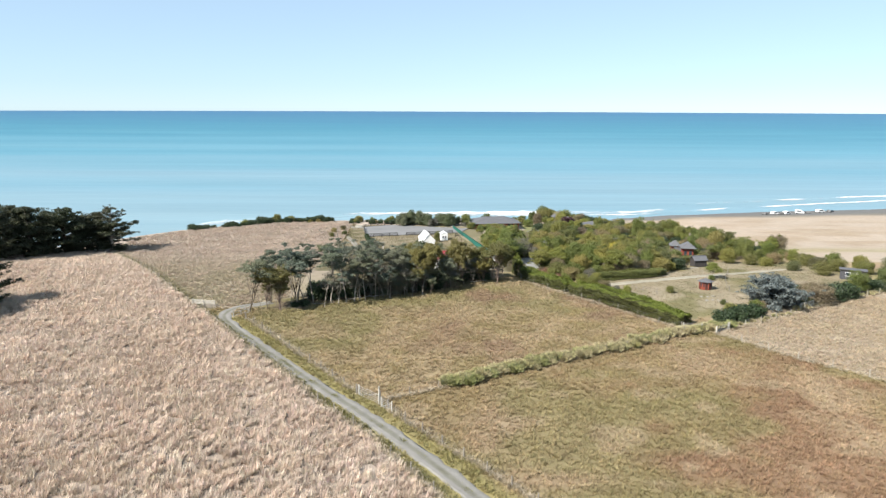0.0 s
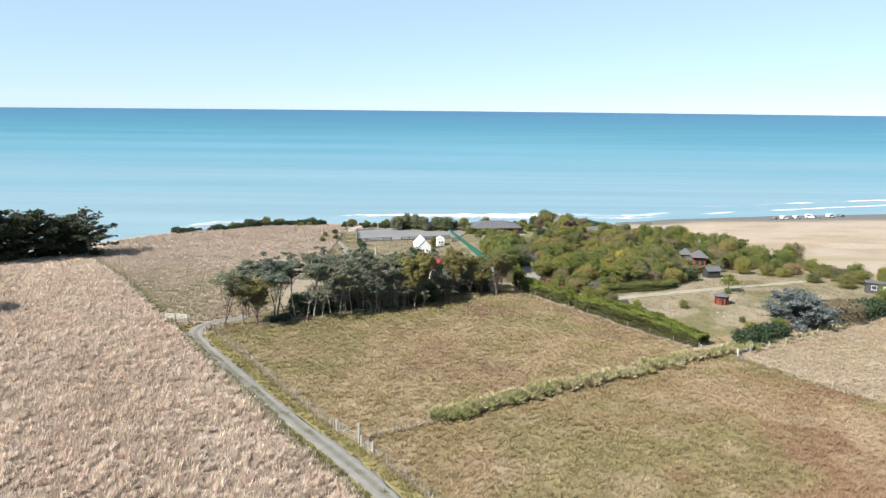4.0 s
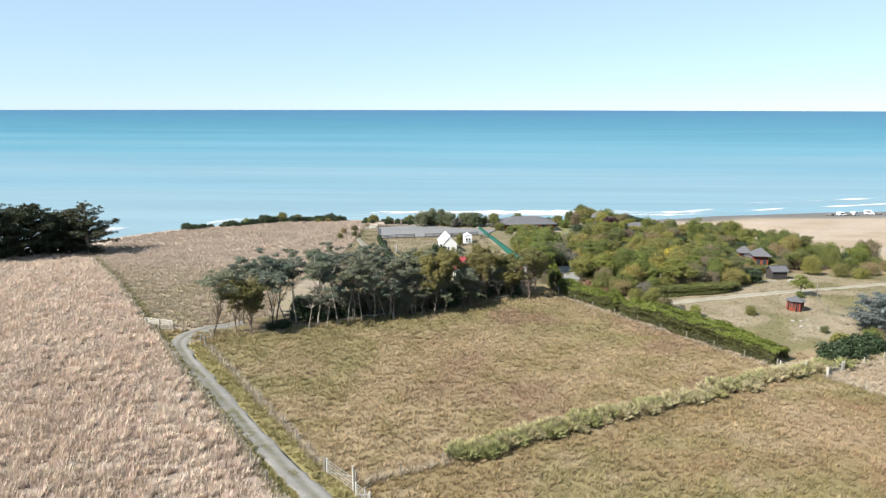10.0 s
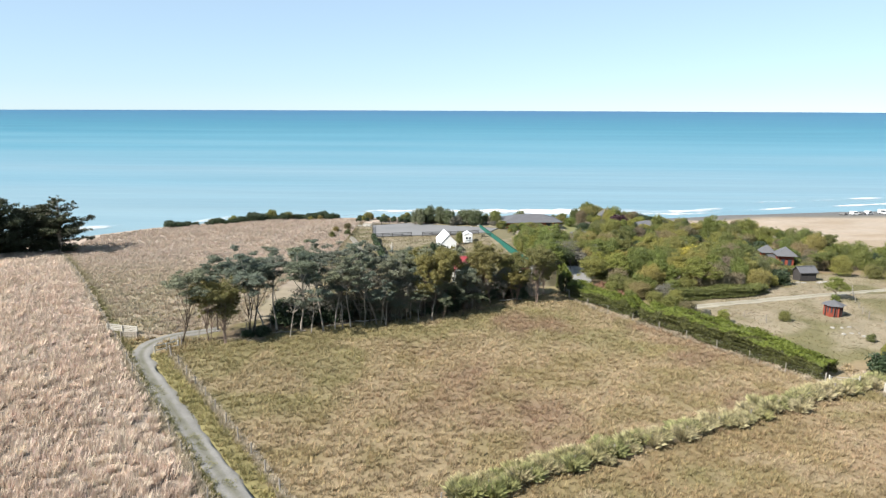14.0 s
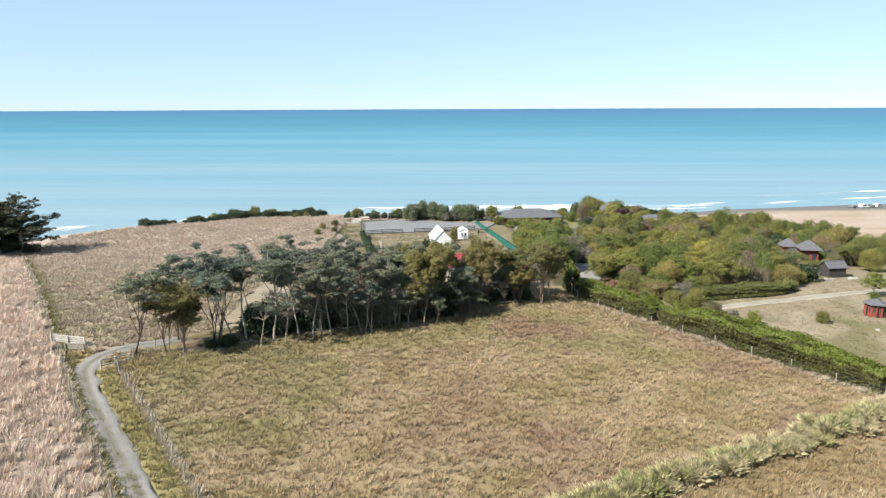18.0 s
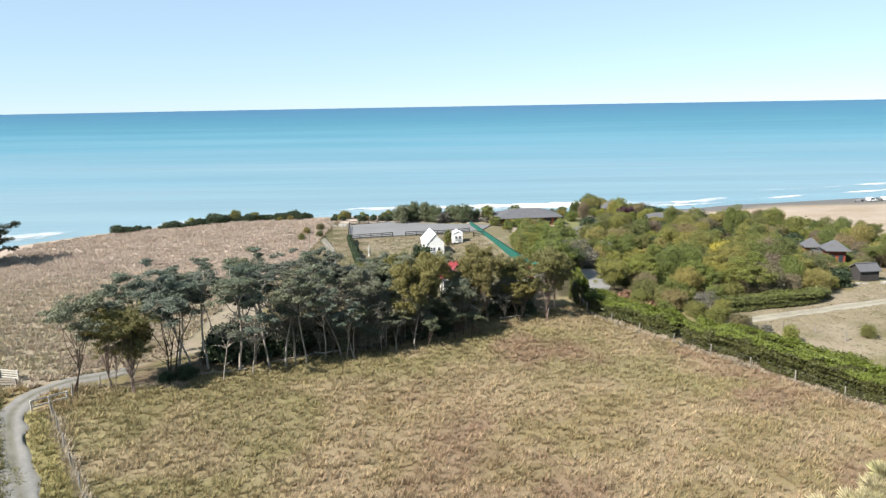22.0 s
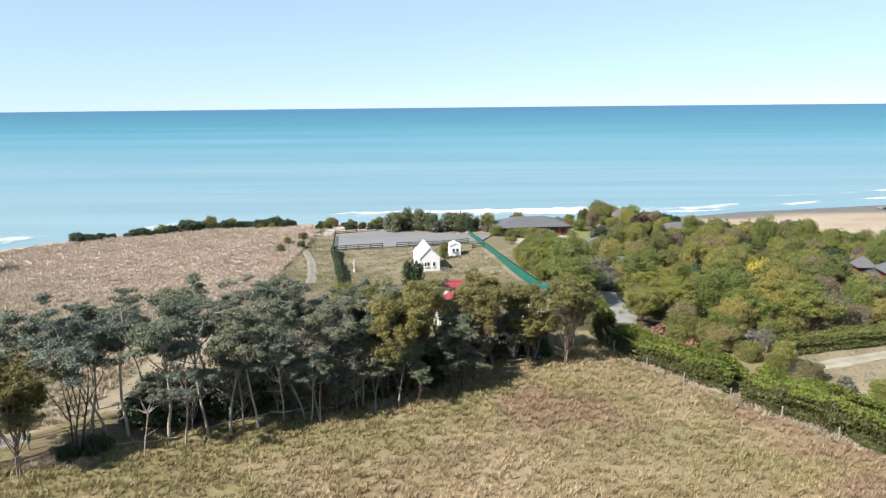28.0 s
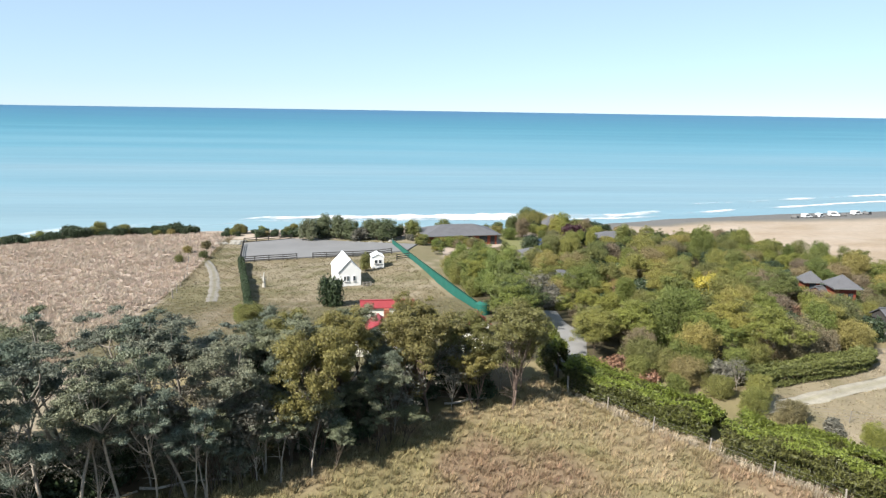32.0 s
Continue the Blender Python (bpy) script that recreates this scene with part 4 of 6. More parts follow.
# a dark evergreen thicket behind the first trunks, and bushes under the gums
for i in range(8):
    x, y = wood_line(rng.uniform(0.4, 0.62)) + np.array([-0.46, 0.89]) * rng.uniform(1.5, 6.0)
    drop_at(low_blue[rng.integers(3)], x, y, rng.uniform(0.4, 0.8), tall=rng.uniform(0.8, 1.2))
for i in range(50):
    k = rng.uniform(0.24, 0.42) if i < 16 else rng.uniform(0.6, 0.95)
    x, y = wood_line(k) + np.array([-0.46, 0.89]) * rng.uniform(4.5 if i < 16 else 2.0, 9.5)
    drop_at(darks[rng.integers(3)], x, y, rng.uniform(0.5, 1.0))
for x, y, s in ((-26.2, 118.4, 0.42), (-24.6, 119.4, 0.5), (-21.6, 124.6, 1.15), (-19.4, 125.2, 1.2), (-23.6, 124.2, 0.9), (-17.2, 126.0, 1.0)):
    drop_at(darks[rng.integers(3)], x, y, s)
use_up(wattles + multis + low_blue)

# dark shelter trees on the west side
conifers = [tagged(grow_conifer("macrocarpa_tree", 200 + i, 12.5, M_CONIFER), "broad dark green macrocarpa tree at the field's edge", "tree", "western shelter trees") for i in range(3)]
conifers.append(tagged(grow_conifer("macrocarpa_tree", 207, 12.5, M_CONIFER, bare=True), "dark macrocarpa tree with a bare grey dying top", "tree", "western shelter trees"))
drop_at(conifers[3], -88.6, 182, 1.0, 20)
for x, y, s in ((-97, 175, 0.98), (-92.5, 182.5, 0.86), (-95, 180, 0.8), (-101, 166, 1.05), (-105, 159, 1.1), (-108, 172, 1.05), (-112, 162, 1.1), (-118, 150, 1.15), (-103, 178, 0.9), (-110, 153, 1.0), (-81.0, 118, 0.85), (-86, 112, 0.95), (-80.5, 109, 0.8), (-84, 105, 0.9)):
    drop_at(conifers[rng.integers(3)], x, y, s)
use_up(conifers)

# the bush garden
bushes = [tagged(grow_shrub("garden_shrub", 300 + i, 2.3, 3.4 + 0.35 * (i % 4), M_BUSH, lumps=10 + i % 4, per=620, size=0.068, shell=0.66), "rounded olive-green garden bush with dry yellowish tips", "shrub", "bush garden") for i in range(4)]
bushes += [tagged(grow_shrub("broadleaf_shrub", 304 + i, 2.2, 3.6 + 0.4 * (i % 4), M_BROAD, lumps=11 + i % 4, per=600, size=0.07, shell=0.66), "rounded bright green broadleaf bush in the garden", "shrub", "bush garden") for i in range(4)]
columns = [tagged(grow_tree("garden_tree", 335 + i, 6.0, 0.0, M_FRESH, M_BARK_DARK, blobs=14, clear=0.22, spread=1.25, per=800, flat=1.6, size=0.072), "slender fresh-green garden tree beside the cloth fence", "tree", "garden trees") for i in range(3)]
poles = [tagged(grow_tree("garden_tree", 330 + i, 5.6, 0.02, M_BROAD, M_BARK_DARK, blobs=12, clear=0.36, spread=2.1, per=760, flat=0.8, size=0.07), "small leafy garden tree above the bushes", "tree", "bush garden") for i in range(4)]
special = {
    "yellow": tagged(grow_shrub("yellow_shrub", 350, 2.0, 3.6, M_YELLOW, per=120), "bright golden-yellow bush among green ones", "shrub"),
    "purple": tagged(grow_shrub("purple_shrub", 351, 2.0, 3.0, M_PURPLE, per=120), "dark purple-leaved bush beside a lawn", "shrub"),
    "spruce": tagged(grow_conifer("blue_conifer", 352, 5.6, M_SPRUCE), "wide blue-grey conifer at the lawn's edge", "tree"),
    "rust": tagged(grow_shrub("dead_brush", 353, 1.6, 1.3, M_RUST, per=120, size=0.2), "heap of rust-red dead brushwood beside the hedge", "brush heap"),
    "grey": tagged(grow_shrub("grey_shrub", 354, 2.0, 2.6, M_GREYBUSH, per=100), "silvery grey twiggy bush", "shrub", "grey bushes"),
}
GARDEN = [(20.5, 146), (27, 143), (33, 142.5), (45, 146), (53, 152), (55, 163), (64, 167), (72, 168), (86, 166), (88, 178), (84, 192), (75, 220), (58, 239), (43, 252), (30, 248), (24, 240), (31, 214), (24, 190), (22.5, 165)]
HOLES = [(31.5, 226, 7.5), (34.7, 223, 3.0), (60.2, 166.0, 2.3), (58.2, 171.4, 1.5), (57.5, 168.6, 1.4), (59.3, 158, 3.6), (43.6, 171.0, 3.0), (40.5, 227, 2.4), (27.5, 185, 3.0), (48.5, 226, 4.0), (41, 241, 3.5), (48, 192, 2.5), (27.5, 204, 2.2), (44, 214, 5), (38, 205, 4)]
spots = []
for i in range(5200):
    x, y = rng.uniform(18, 92), rng.uniform(140, 256)
    if not inside(GARDEN, x, y) or any(math.hypot(x - a, y - b) < c for a, b, c in HOLES):
        continue
    if spots and min(math.hypot(x - a, y - b) for a, b in spots) < rng.uniform(2.2, 3.4):
        continue
    spots.append((x, y))
for x, y in spots:
    if 50 < x < 60 and 155 < y < 168:
        drop_at(bushes[rng.integers(8)], x, y, rng.uniform(0.75, 0.95))
    elif x < 28 and y > 196:
        drop_at(bushes[rng.integers(8)], x, y, rng.uniform(0.4, 0.62))
    elif rng.random() < 0.1:
        drop_at(darks[rng.integers(3)], x, y, rng.uniform(0.8, 1.2), tall=rng.uniform(0.9, 1.2))
    elif rng.random() < 0.2:
        drop_at(poles[rng.integers(4)], x, y, rng.uniform(0.7, 1.0) * (0.62 if y > 195 else 1))
    else:
        drop_at(bushes[rng.integers(8)], x, y, rng.uniform(0.55, 1.15) * (0.8 if y > 215 else 1), tall=rng.uniform(0.55, 1.45))
# a taller clump at the seaward end
for i in range(15):
    x = rng.uniform(35, 52)
    y = 246 - 0.35 * (x - 35) + rng.uniform(-2, 2)
    drop_at(bushes[rng.integers(8)] if rng.random() < 0.7 else darks[rng.integers(3)], x, y, rng.uniform(0.8, 1.15), tall=rng.uniform(1.0, 1.25))
# the row between the cloth fence and the drive
for i in range(64):
    x, y = rng.uniform(10.5, 22), rng.uniform(168, 220)
    if 15.2 - 0.15 * (y - 168) < x < 22 - 0.02 * (y - 168):
        room = 22.0 - (y - 85.7) * 0.187 - fh(x, y)
        kind = columns[rng.integers(3)] if rng.random() < 0.6 else poles[rng.integers(4)] if rng.random() < 0.6 else bushes[4 + rng.integers(4)]
        drop_at(kind, x, y, max(0.3, min(rng.uniform(0.6, 1.0), room / 6.6)), tall=rng.uniform(0.9, 1.15))
for i in range(22):
    x = rng.uniform(8, 21)
    drop_at(bushes[rng.integers(8)], x, 219.5 + 0.14 * (x - 8) + rng.uniform(0, 2.6), rng.uniform(0.4, 0.62), tall=rng.uniform(0.8, 1.0))
for x, y, s in ((14.5, 156, 1.0), (16.2, 160, 1.0), (15.5, 164, 1.0), (17.3, 167, 0.95)):
    drop_at(poles[rng.integers(4)], x, y, s)
# lawn edge and eastern bushes
for x, y, s in ((47, 111, 0.75), (49.5, 112, 0.8), (52.5, 114.6, 0.85), (54.3, 116.0, 0.6), (64.8, 120.6, 0.75), (67.5, 121.8, 1.0), (71.5, 124.5, 1.05), (75, 126.5, 0.95), (79.5, 129.5, 0.8), (84, 131.5, 0.8), (89, 135, 0.9), (94, 139, 1), (66.5, 127.5, 0.8),
                (82, 147, 0.9), (79, 152, 0.8), (84.5, 153, 0.9), (88, 150, 1.0), (92, 147, 1.0), (76, 160, 0.9), (80, 163, 1.0), (72.5, 161.5, 0.8), (85, 160, 1.0), (90, 157, 1.0), (94, 153, 1.0), (97, 147, 1.0), (68, 163, 0.85), (99, 141, 1.1), (103, 147, 1.0)):
    kind = darks[rng.integers(3)] if y < 133 and rng.random() < 0.4 else bushes[rng.integers(8)]
    drop_at(kind, x, y, s * (1.0 if 54 < x < 66 else 1.3 if y < 140 else 1.0), tall=rng.uniform(0.75, 1.0))
    if y < 133:
        drop_at(bushes[rng.integers(8)], x + rng.uniform(-2, 2), y + rng.uniform(1, 2.5), s * rng.uniform(0.5, 0.9), tall=rng.uniform(0.8, 1.1))
dead = tagged(grow_tree("dead_tree", 380, 6.0, 0.0, M_GREYBUSH, M_BARK, blobs=14, clear=0.3, spread=2.0, per=8, size=0.1), "bare grey dead tree with pale branches", "tree", "dead trees")
for x, y, s in ((19.5, 163, 1.0), (18.0, 167.5, 0.9), (14.8, 190, 0.7), (30.5, 138.5, 0.5), (36, 152, 0.6), (-21, 123.5, 0.9), (-16.5, 125, 1.1), (-12, 126, 1.0), (-8, 127.5, 1.1), (-4, 129.2, 1.0), (-18, 129, 1.2), (-10, 132, 1.2), (1.5, 132, 0.9), (6, 136, 0.9), (10.5, 139.5, 0.9), (54, 172, 0.7), (46, 184, 0.7), (-19.2, 122.8, 0.8), (-13.4, 125.6, 1.2), (-10.8, 126.4, 0.8), (-7.2, 126.2, 1.0), (-15.8, 124.2, 0.7), (-5.6, 129.4, 0.8), (-14.4, 128.8, 1.3), (-11.6, 130.2, 1.2)):
    drop_at(dead, x, y, s)
use_up([dead])
for x, y, s in ((47, 150, 0.8), (40, 166, 0.9), (55, 186, 0.9), (33, 176, 0.8), (30, 158, 0.9), (50, 162, 0.8), (36, 188, 0.9)):
    drop_at(special["rust"], x, y, s, tall=1.8)
drop_at(special["yellow"], 43.6, 171.5, 1.2, tall=1.15)
drop_at(special["yellow"], 38.2, 153.0, 0.55)
for x, y, s in ((60.4, 164.9, 0.38), (61.6, 165.0, 0.34), (61.2, 163.6, 0.45), (58.4, 163.6, 0.5), (63.4, 165.6, 0.6), (56.4, 167.4, 0.8), (56.0, 170.4, 0.75)):
    drop_at(bushes[rng.integers(8)], x, y, s)
drop_at(special["purple"], 40.5, 226, 1.25, tall=1.25)
drop_at(special["spruce"], 60.0, 120.6, 0.92)
drop_at(special["rust"], 21.4, 142.6, 1.15)
drop_at(special["rust"], 23.4, 140.6, 0.8)
for x, y in ((21.5, 176), (22.5, 171), (48, 192), (29, 181)):
    drop_at(special["grey"], x, y, 1.0)
drop_at(poles[2], 56.3, 141.0, 0.62)
for x, y, s in ((43.3, 128.8, 0.42), (55.4, 139.6, 0.3), (50.5, 121, 0.3)):
    drop_at(bushes[rng.integers(8)], x, y, s, tall=1.5 if s > 0.6 else 1.0)
drop_at(darks[1], -5.9, 174.0, 0.9, tall=1.8)
for x, y, s in ((26.5, 139.6, 0.7), (28.6, 137.2, 0.6), (30.8, 135.6, 0.55), (27.2, 142, 0.8), (24.2, 143.6, 0.8), (22.8, 141.0, 0.55), (25.0, 138.0, 0.5), (31.5, 132.2, 0.5), (33.6, 130.4, 0.45), (29.4, 133.8, 0.5), (35, 128, 0.4), (30, 140.8, 0.7), (32.2, 142, 0.75), (34.8, 143.8, 0.8), (37.5, 144.8, 0.8), (40.5, 145.7, 0.8), (28.5, 141.8, 0.8), (26, 141.6, 0.7), (43.5, 146.2, 0.8)):
    drop_at(bushes[rng.integers(8)] if rng.random() < 0.75 else special["grey"], x, y, s)
drop_at(bushes[5], -1.7, 197.6, 0.42, tall=2.0)
clumps = [tagged(grow_shrub("cliff_shrub", 390 + i, 2.3, 5.0, M_CLIFF, lumps=11, per=150, size=0.15), "tall grey-green bush behind the car park", "shrub", "cliff-top bushes") for i in range(2)]
# cliff-top shrubs
for i in range(34):
    x = rng.uniform(-32, -8)
    drop_at(darks[rng.integers(3)] if rng.random() < 0.6 else bushes[rng.integers(8)], x, 231 + rng.uniform(-2.5, 3.5), rng.uniform(0.35, 0.65))
for x in np.arange(-79, -27, 0.62):
    gap = float(vnoise(np.array([x]), np.array([0.0]), 6.0, 61)[0])
    if gap < 0.12:
        continue
    y = float(np.interp(x, *COAST)) - 2.8 + rng.uniform(-1.4, 1.6)
    drop_at(darks[rng.integers(3)] if rng.random() < 0.85 else bushes[rng.integers(8)], x, y, rng.uniform(0.45, 0.95) * (0.6 + 0.7 * gap), tall=rng.uniform(0.75, 1.1))
for x in np.arange(-13.5, 8, 1.7):
    drop_at(clumps[rng.integers(2)] if rng.random() < 0.7 else special["grey"], x, 226.5 + rng.uniform(-1.5, 2.5), rng.uniform(0.8, 1.1) * (1.0 if x < 2 else 0.6))
for x, y, s in ((7.6, 229, 0.9), (15, 241, 0.85), (27, 238, 0.8), (-34, 212, 0.45), (-33.5, 205, 0.4), (-30, 208, 0.4), (-31.5, 216, 0.4), (-15.5, 166, 0.6), (-14, 163, 0.7)):
    drop_at(bushes[rng.integers(8)], x, y, s)


def hedge(line, wide, high, leaf, label, seed, density=850, size=0.075, top=None):
    """A clipped hedge: leaves over a rounded block, with woody stems inside."""
    r = np.random.default_rng(seed)
    root = thing("hedge", pose(0, 0, 0), label, "hedge", "garden hedges")
    cs, ns, lines, tops, bases = [], [], [], [], []
    for x, y, a in along(line, 0.5):
        ca, sa = math.cos(radians(a)), math.sin(radians(a))
        z0, hh = fh(x, y), high * (0.72 + 0.56 * float(vnoise(np.array([x]), np.array([y]), 2.2, seed)[0]))
        ww = wide * (0.85 + 0.35 * float(vnoise(np.array([x]), np.array([y]), 3.0, seed + 1)[0]))
        k = int(density * 0.5 * (2 * hh + ww) / 3)
        th = r.uniform(-0.35, math.pi + 0.35, k)
        ledge = vnoise(x + 40 * np.sin(th) + 0 * th, y + 7 * np.sign(np.cos(th)), 1.9, seed + 3)
        shrink = r.uniform(0.8, 1.04, k) * (0.6 + 0.6 * ledge)
        u = np.sign(np.cos(th)) * np.abs(np.cos(th)) ** 0.55 * ww / 2 * shrink
        w = np.maximum(0.05, hh * (0.42 + 0.58 * np.sign(np.sin(th)) * np.abs(np.sin(th)) ** 0.6 * shrink) - 0.1 * r.random(k))
        low = th < 0.0
        s = r.uniform(-0.3, 0.3, k)
        tops.append(np.full(k, hh))
        bases.append(np.full(k, z0))
        cs.append(np.stack([x + ca * s - sa * u, y + sa * s + ca * u, z0 + w], -1))
        nn = np.stack([-sa * np.cos(th), ca * np.cos(th), np.sin(th) + 0.2], -1)
        ns.append(unit(nn + 0.55 * r.normal(size=(k, 3))))
        if r.random() < 0.4:
            lines.append([(x, y, z0 - 0.2, 0.09), (x + r.normal(0, 0.2), y, z0 + hh * 0.5, 0.06), (x, y + r.normal(0, 0.3), z0 + hh * 0.85, 0.02)])
    c, nn = np.concatenate(cs), np.concatenate(ns)
    for ln in lines:
        sub("stem", tubes("stem", [ln], M_BARK_DARK, 5), root)
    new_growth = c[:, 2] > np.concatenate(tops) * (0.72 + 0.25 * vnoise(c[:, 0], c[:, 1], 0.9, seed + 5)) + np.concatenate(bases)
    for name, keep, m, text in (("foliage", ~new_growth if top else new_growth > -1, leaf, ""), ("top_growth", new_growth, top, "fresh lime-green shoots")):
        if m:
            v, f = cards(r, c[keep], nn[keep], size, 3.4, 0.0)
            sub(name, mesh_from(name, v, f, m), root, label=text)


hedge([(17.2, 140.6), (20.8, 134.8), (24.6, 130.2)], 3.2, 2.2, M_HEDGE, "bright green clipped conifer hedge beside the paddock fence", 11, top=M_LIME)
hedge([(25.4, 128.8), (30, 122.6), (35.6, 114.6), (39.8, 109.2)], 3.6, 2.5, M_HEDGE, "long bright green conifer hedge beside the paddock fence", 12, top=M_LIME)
hedge([(31.0, 138.4), (33.5, 139.6), (39, 141), (44.5, 142.8), (46.8, 145.2)], 2.0, 1.5, M_HEDGE_B, "low clipped olive-green hedge beside the track", 13)
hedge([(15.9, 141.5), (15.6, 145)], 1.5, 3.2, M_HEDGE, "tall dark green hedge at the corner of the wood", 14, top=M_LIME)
hedge([(-14.6, 166), (-18.9, 186), (-22.9, 203.8)], 0.75, 1.3, M_DARK, "narrow dark clipped hedge between lawn and track", 16, size=0.1)


def grow_tussock(name, seed):
    r = np.random.default_rng(seed)
    n = 560
    a, t = r.uniform(0, 6.28, n), r.uniform(0.15, 0.9, n)
    d = np.stack([np.cos(a) * t, np.sin(a) * t, 0.55 + r.random(n)], -1)
    d = unit(d) * r.uniform(0.6, 1.45, n)[:, None]
    b = np.stack([0.3 * np.cos(a) * r.random(n), 0.3 * np.sin(a) * r.random(n), np.zeros(n)], -1)
    w = np.stack([-np.sin(a), np.cos(a), np.zeros(n)], -1) * 0.012
    tip = b + d
    tip[:, 2] -= 0.25 * t
    v = np.stack([b - w, b + w, b + d * 0.55 + w, b + d * 0.55 - w + (0, 0, 0.1), tip], 1)
    f4 = np.arange(5 * n).reshape(-1, 5)
    root = new(name)
    sub("foliage", mesh_from("foliage", v.reshape(-1, 3), f4, M_TOETOE), root)
    return root


tufts = [tagged(grow_tussock("tussock", 400 + i), "tall green and straw-coloured tussock along the fence", "tussock", "tussock row") for i in range(5)]
for x, y, a in along(FENCE_FLAX[1:] + [(45, 107.6)], 0.8):
    for _ in range(3):
        if x > 0.5 + rng.uniform(-1, 1):
            drop_at(tufts[rng.integers(5)], x + rng.normal(0.1, 0.55), y + rng.normal(0.5, 0.6), rng.uniform(0.7, 1.2))
for x, y, a in along(FENCE_BUSH, 1.3):
    drop_at(tufts[rng.integers(5)], x + rng.normal(0, 0.4), y + 0.8 + rng.normal(0, 0.4), rng.uniform(0.5, 1.0) * (0.6 if x < 62 else 1.0))
use_up(clumps + tufts + darks + bushes + columns + poles + list(special.values()) + olives)


def grass(name, x, y, high, label, seed, blades=5, wide=0.07, lean=0.5, shade=1.0, colour=None, contrast=1.0):
    """Loose grass tufts, some blades each, joined."""
    r = np.random.default_rng(seed)
    n = len(x)
    col = np.minimum(0.85, land_colour(x, y) * (r.uniform(0.82, 1.18, n)[:, None] + r.normal(0, 0.03, (n, 3))) * shade)
    col = col * (1 + contrast * (0.5 * vnoise(x, y, 0.6, seed + 2) + 0.18 * vnoise(x, y, 2.4, seed + 7) - 0.32))[:, None]
    if colour:
        col = np.array(colour) * r.uniform(0.75, 1.25, n)[:, None]
    z = fine_height(x, y)
    vs, cs = [], []
    for b in range(blades):
        a = r.uniform(0, 6.28, n)
        hh = high * r.uniform(0.6, 1.3, n) * (0.4 + 1.2 * vnoise(x, y, 0.6, seed + 2))
        out = lean * r.uniform(0.3, 1.0, n) * hh
        p = np.stack([x + 0.1 * np.cos(a), y + 0.1 * np.sin(a), z - 0.03], -1)
        tip = p + np.stack([out * np.cos(a) + 0.15 * hh, out * np.sin(a), hh], -1)
        side = np.stack([-np.sin(a), np.cos(a), 0 * a], -1) * (wide * r.uniform(0.7, 1.4, n))[:, None]
        vs.append(np.stack([p - side, p + side, tip], 1))
    v = np.concatenate(vs, 1)
    f = np.arange(v.shape[0] * v.shape[1]).reshape(-1, 3)
    c = np.repeat(col, v.shape[1], 0)
    ob = new(name, mesh_from(name, v.reshape(-1, 3), f, M_BLADE, c))
    tagged(ob, label, "grass", kind="stuff")


def scatter(seed, n, x0, x1, y0, y1, test):
    r = np.random.default_rng(seed)
    x, y = r.uniform(x0, x1, n), r.uniform(y0, y1, n)
    k = test(x, y)
    return x[k], y[k]


def clumped(seed, n, each, wide, x0, x1, y0, y1, test):
    """Points in separate tufts."""
    x, y = scatter(seed, n, x0, x1, y0, y1, test)
    r = np.random.default_rng(seed + 1)
    reach = np.repeat(wide * r.uniform(0.5, 1.5, len(x)), each)
    x, y = np.repeat(x, each), np.repeat(y, each)
    x, y = x + reach * r.normal(size=len(x)), y + reach * r.normal(size=len(y))
    k = test(x, y)
    return x[k], y[k]


def west_field(x, y):
    d, s = beside(FENCE_WEST, x, y)
    return (s < 0) & (d > 0.4) & (y < 178)


def paddock(x, y):
    d, s = beside(FENCE_WEST, x, y)
    r, _ = beside(ROAD, x, y)
    return (s > 0) & (r > 1.15) & ~inside(WOOD, x, y) & ~inside(LAWN, x, y) & (y < 100 + 0.82 * (x + 50)) & (y < 142) & ~((x > 16) & (y > 108 + 1.35 * (40 - x)) & (x < 42)) & ~((x > 44) & (y > 107 + 0.58 * (x - 46)))


def back_field(x, y):
    d, s = beside(FENCE_WEST, x, y)
    return (s > 0) & (d > 0.5) & (x < -29) & (y > 113) & (beside(ROAD, x, y)[0] > 1.2) & (y < np.interp(x, *COAST) - 2.5) & ~inside(WOOD, x, y)


x, y = clumped(21, 64000, 4, 0.21, -112, 24, 30, 178, west_field)
grass("tall_grass", x, y, 0.6, "waist-high seeding straw-coloured grass in the western field", 22, blades=9, wide=0.036, shade=1.62, lean=0.6, contrast=0.85)
x, y = clumped(23, 100000, 2, 0.16, -36, 82, 30, 142, paddock)
grass("pasture_grass", x, y, 0.3, "rough grazed pasture with olive, russet and straw tufts", 24, blades=8, wide=0.03, lean=0.8, shade=1.24, contrast=0.6)
x, y = clumped(25, 26000, 3, 0.22, -90, -28, 112, 236, back_field)
grass("field_grass", x, y, 0.4, "dry straw-coloured grass in the field behind the wood", 26, blades=9, wide=0.04, shade=1.28, lean=0.7, contrast=0.5)

x, y = scatter(27, 60000, -33, 13, 150, 224, lambda x, y: (x > -29 - 0.02 * (y - 180)) & (x < 12 - 0.187 * (y - 168)) & ~inside(WOOD, x, y) & ~inside(CARPARK, x, y))
grass("lawn_grass", x, y, 0.1, "short dry mown grass on the lawn round the cottage", 28, blades=5, wide=0.05, lean=1.0, shade=1.15)
x, y = scatter(29, 45000, 30, 92, 110, 166, lambda x, y: inside(LAWN, x, y))
grass("lawn_grass", x, y, 0.09, "short dry mown grass on the lawn round the red hut", 30, blades=5, wide=0.05, lean=1.0, shade=1.15)


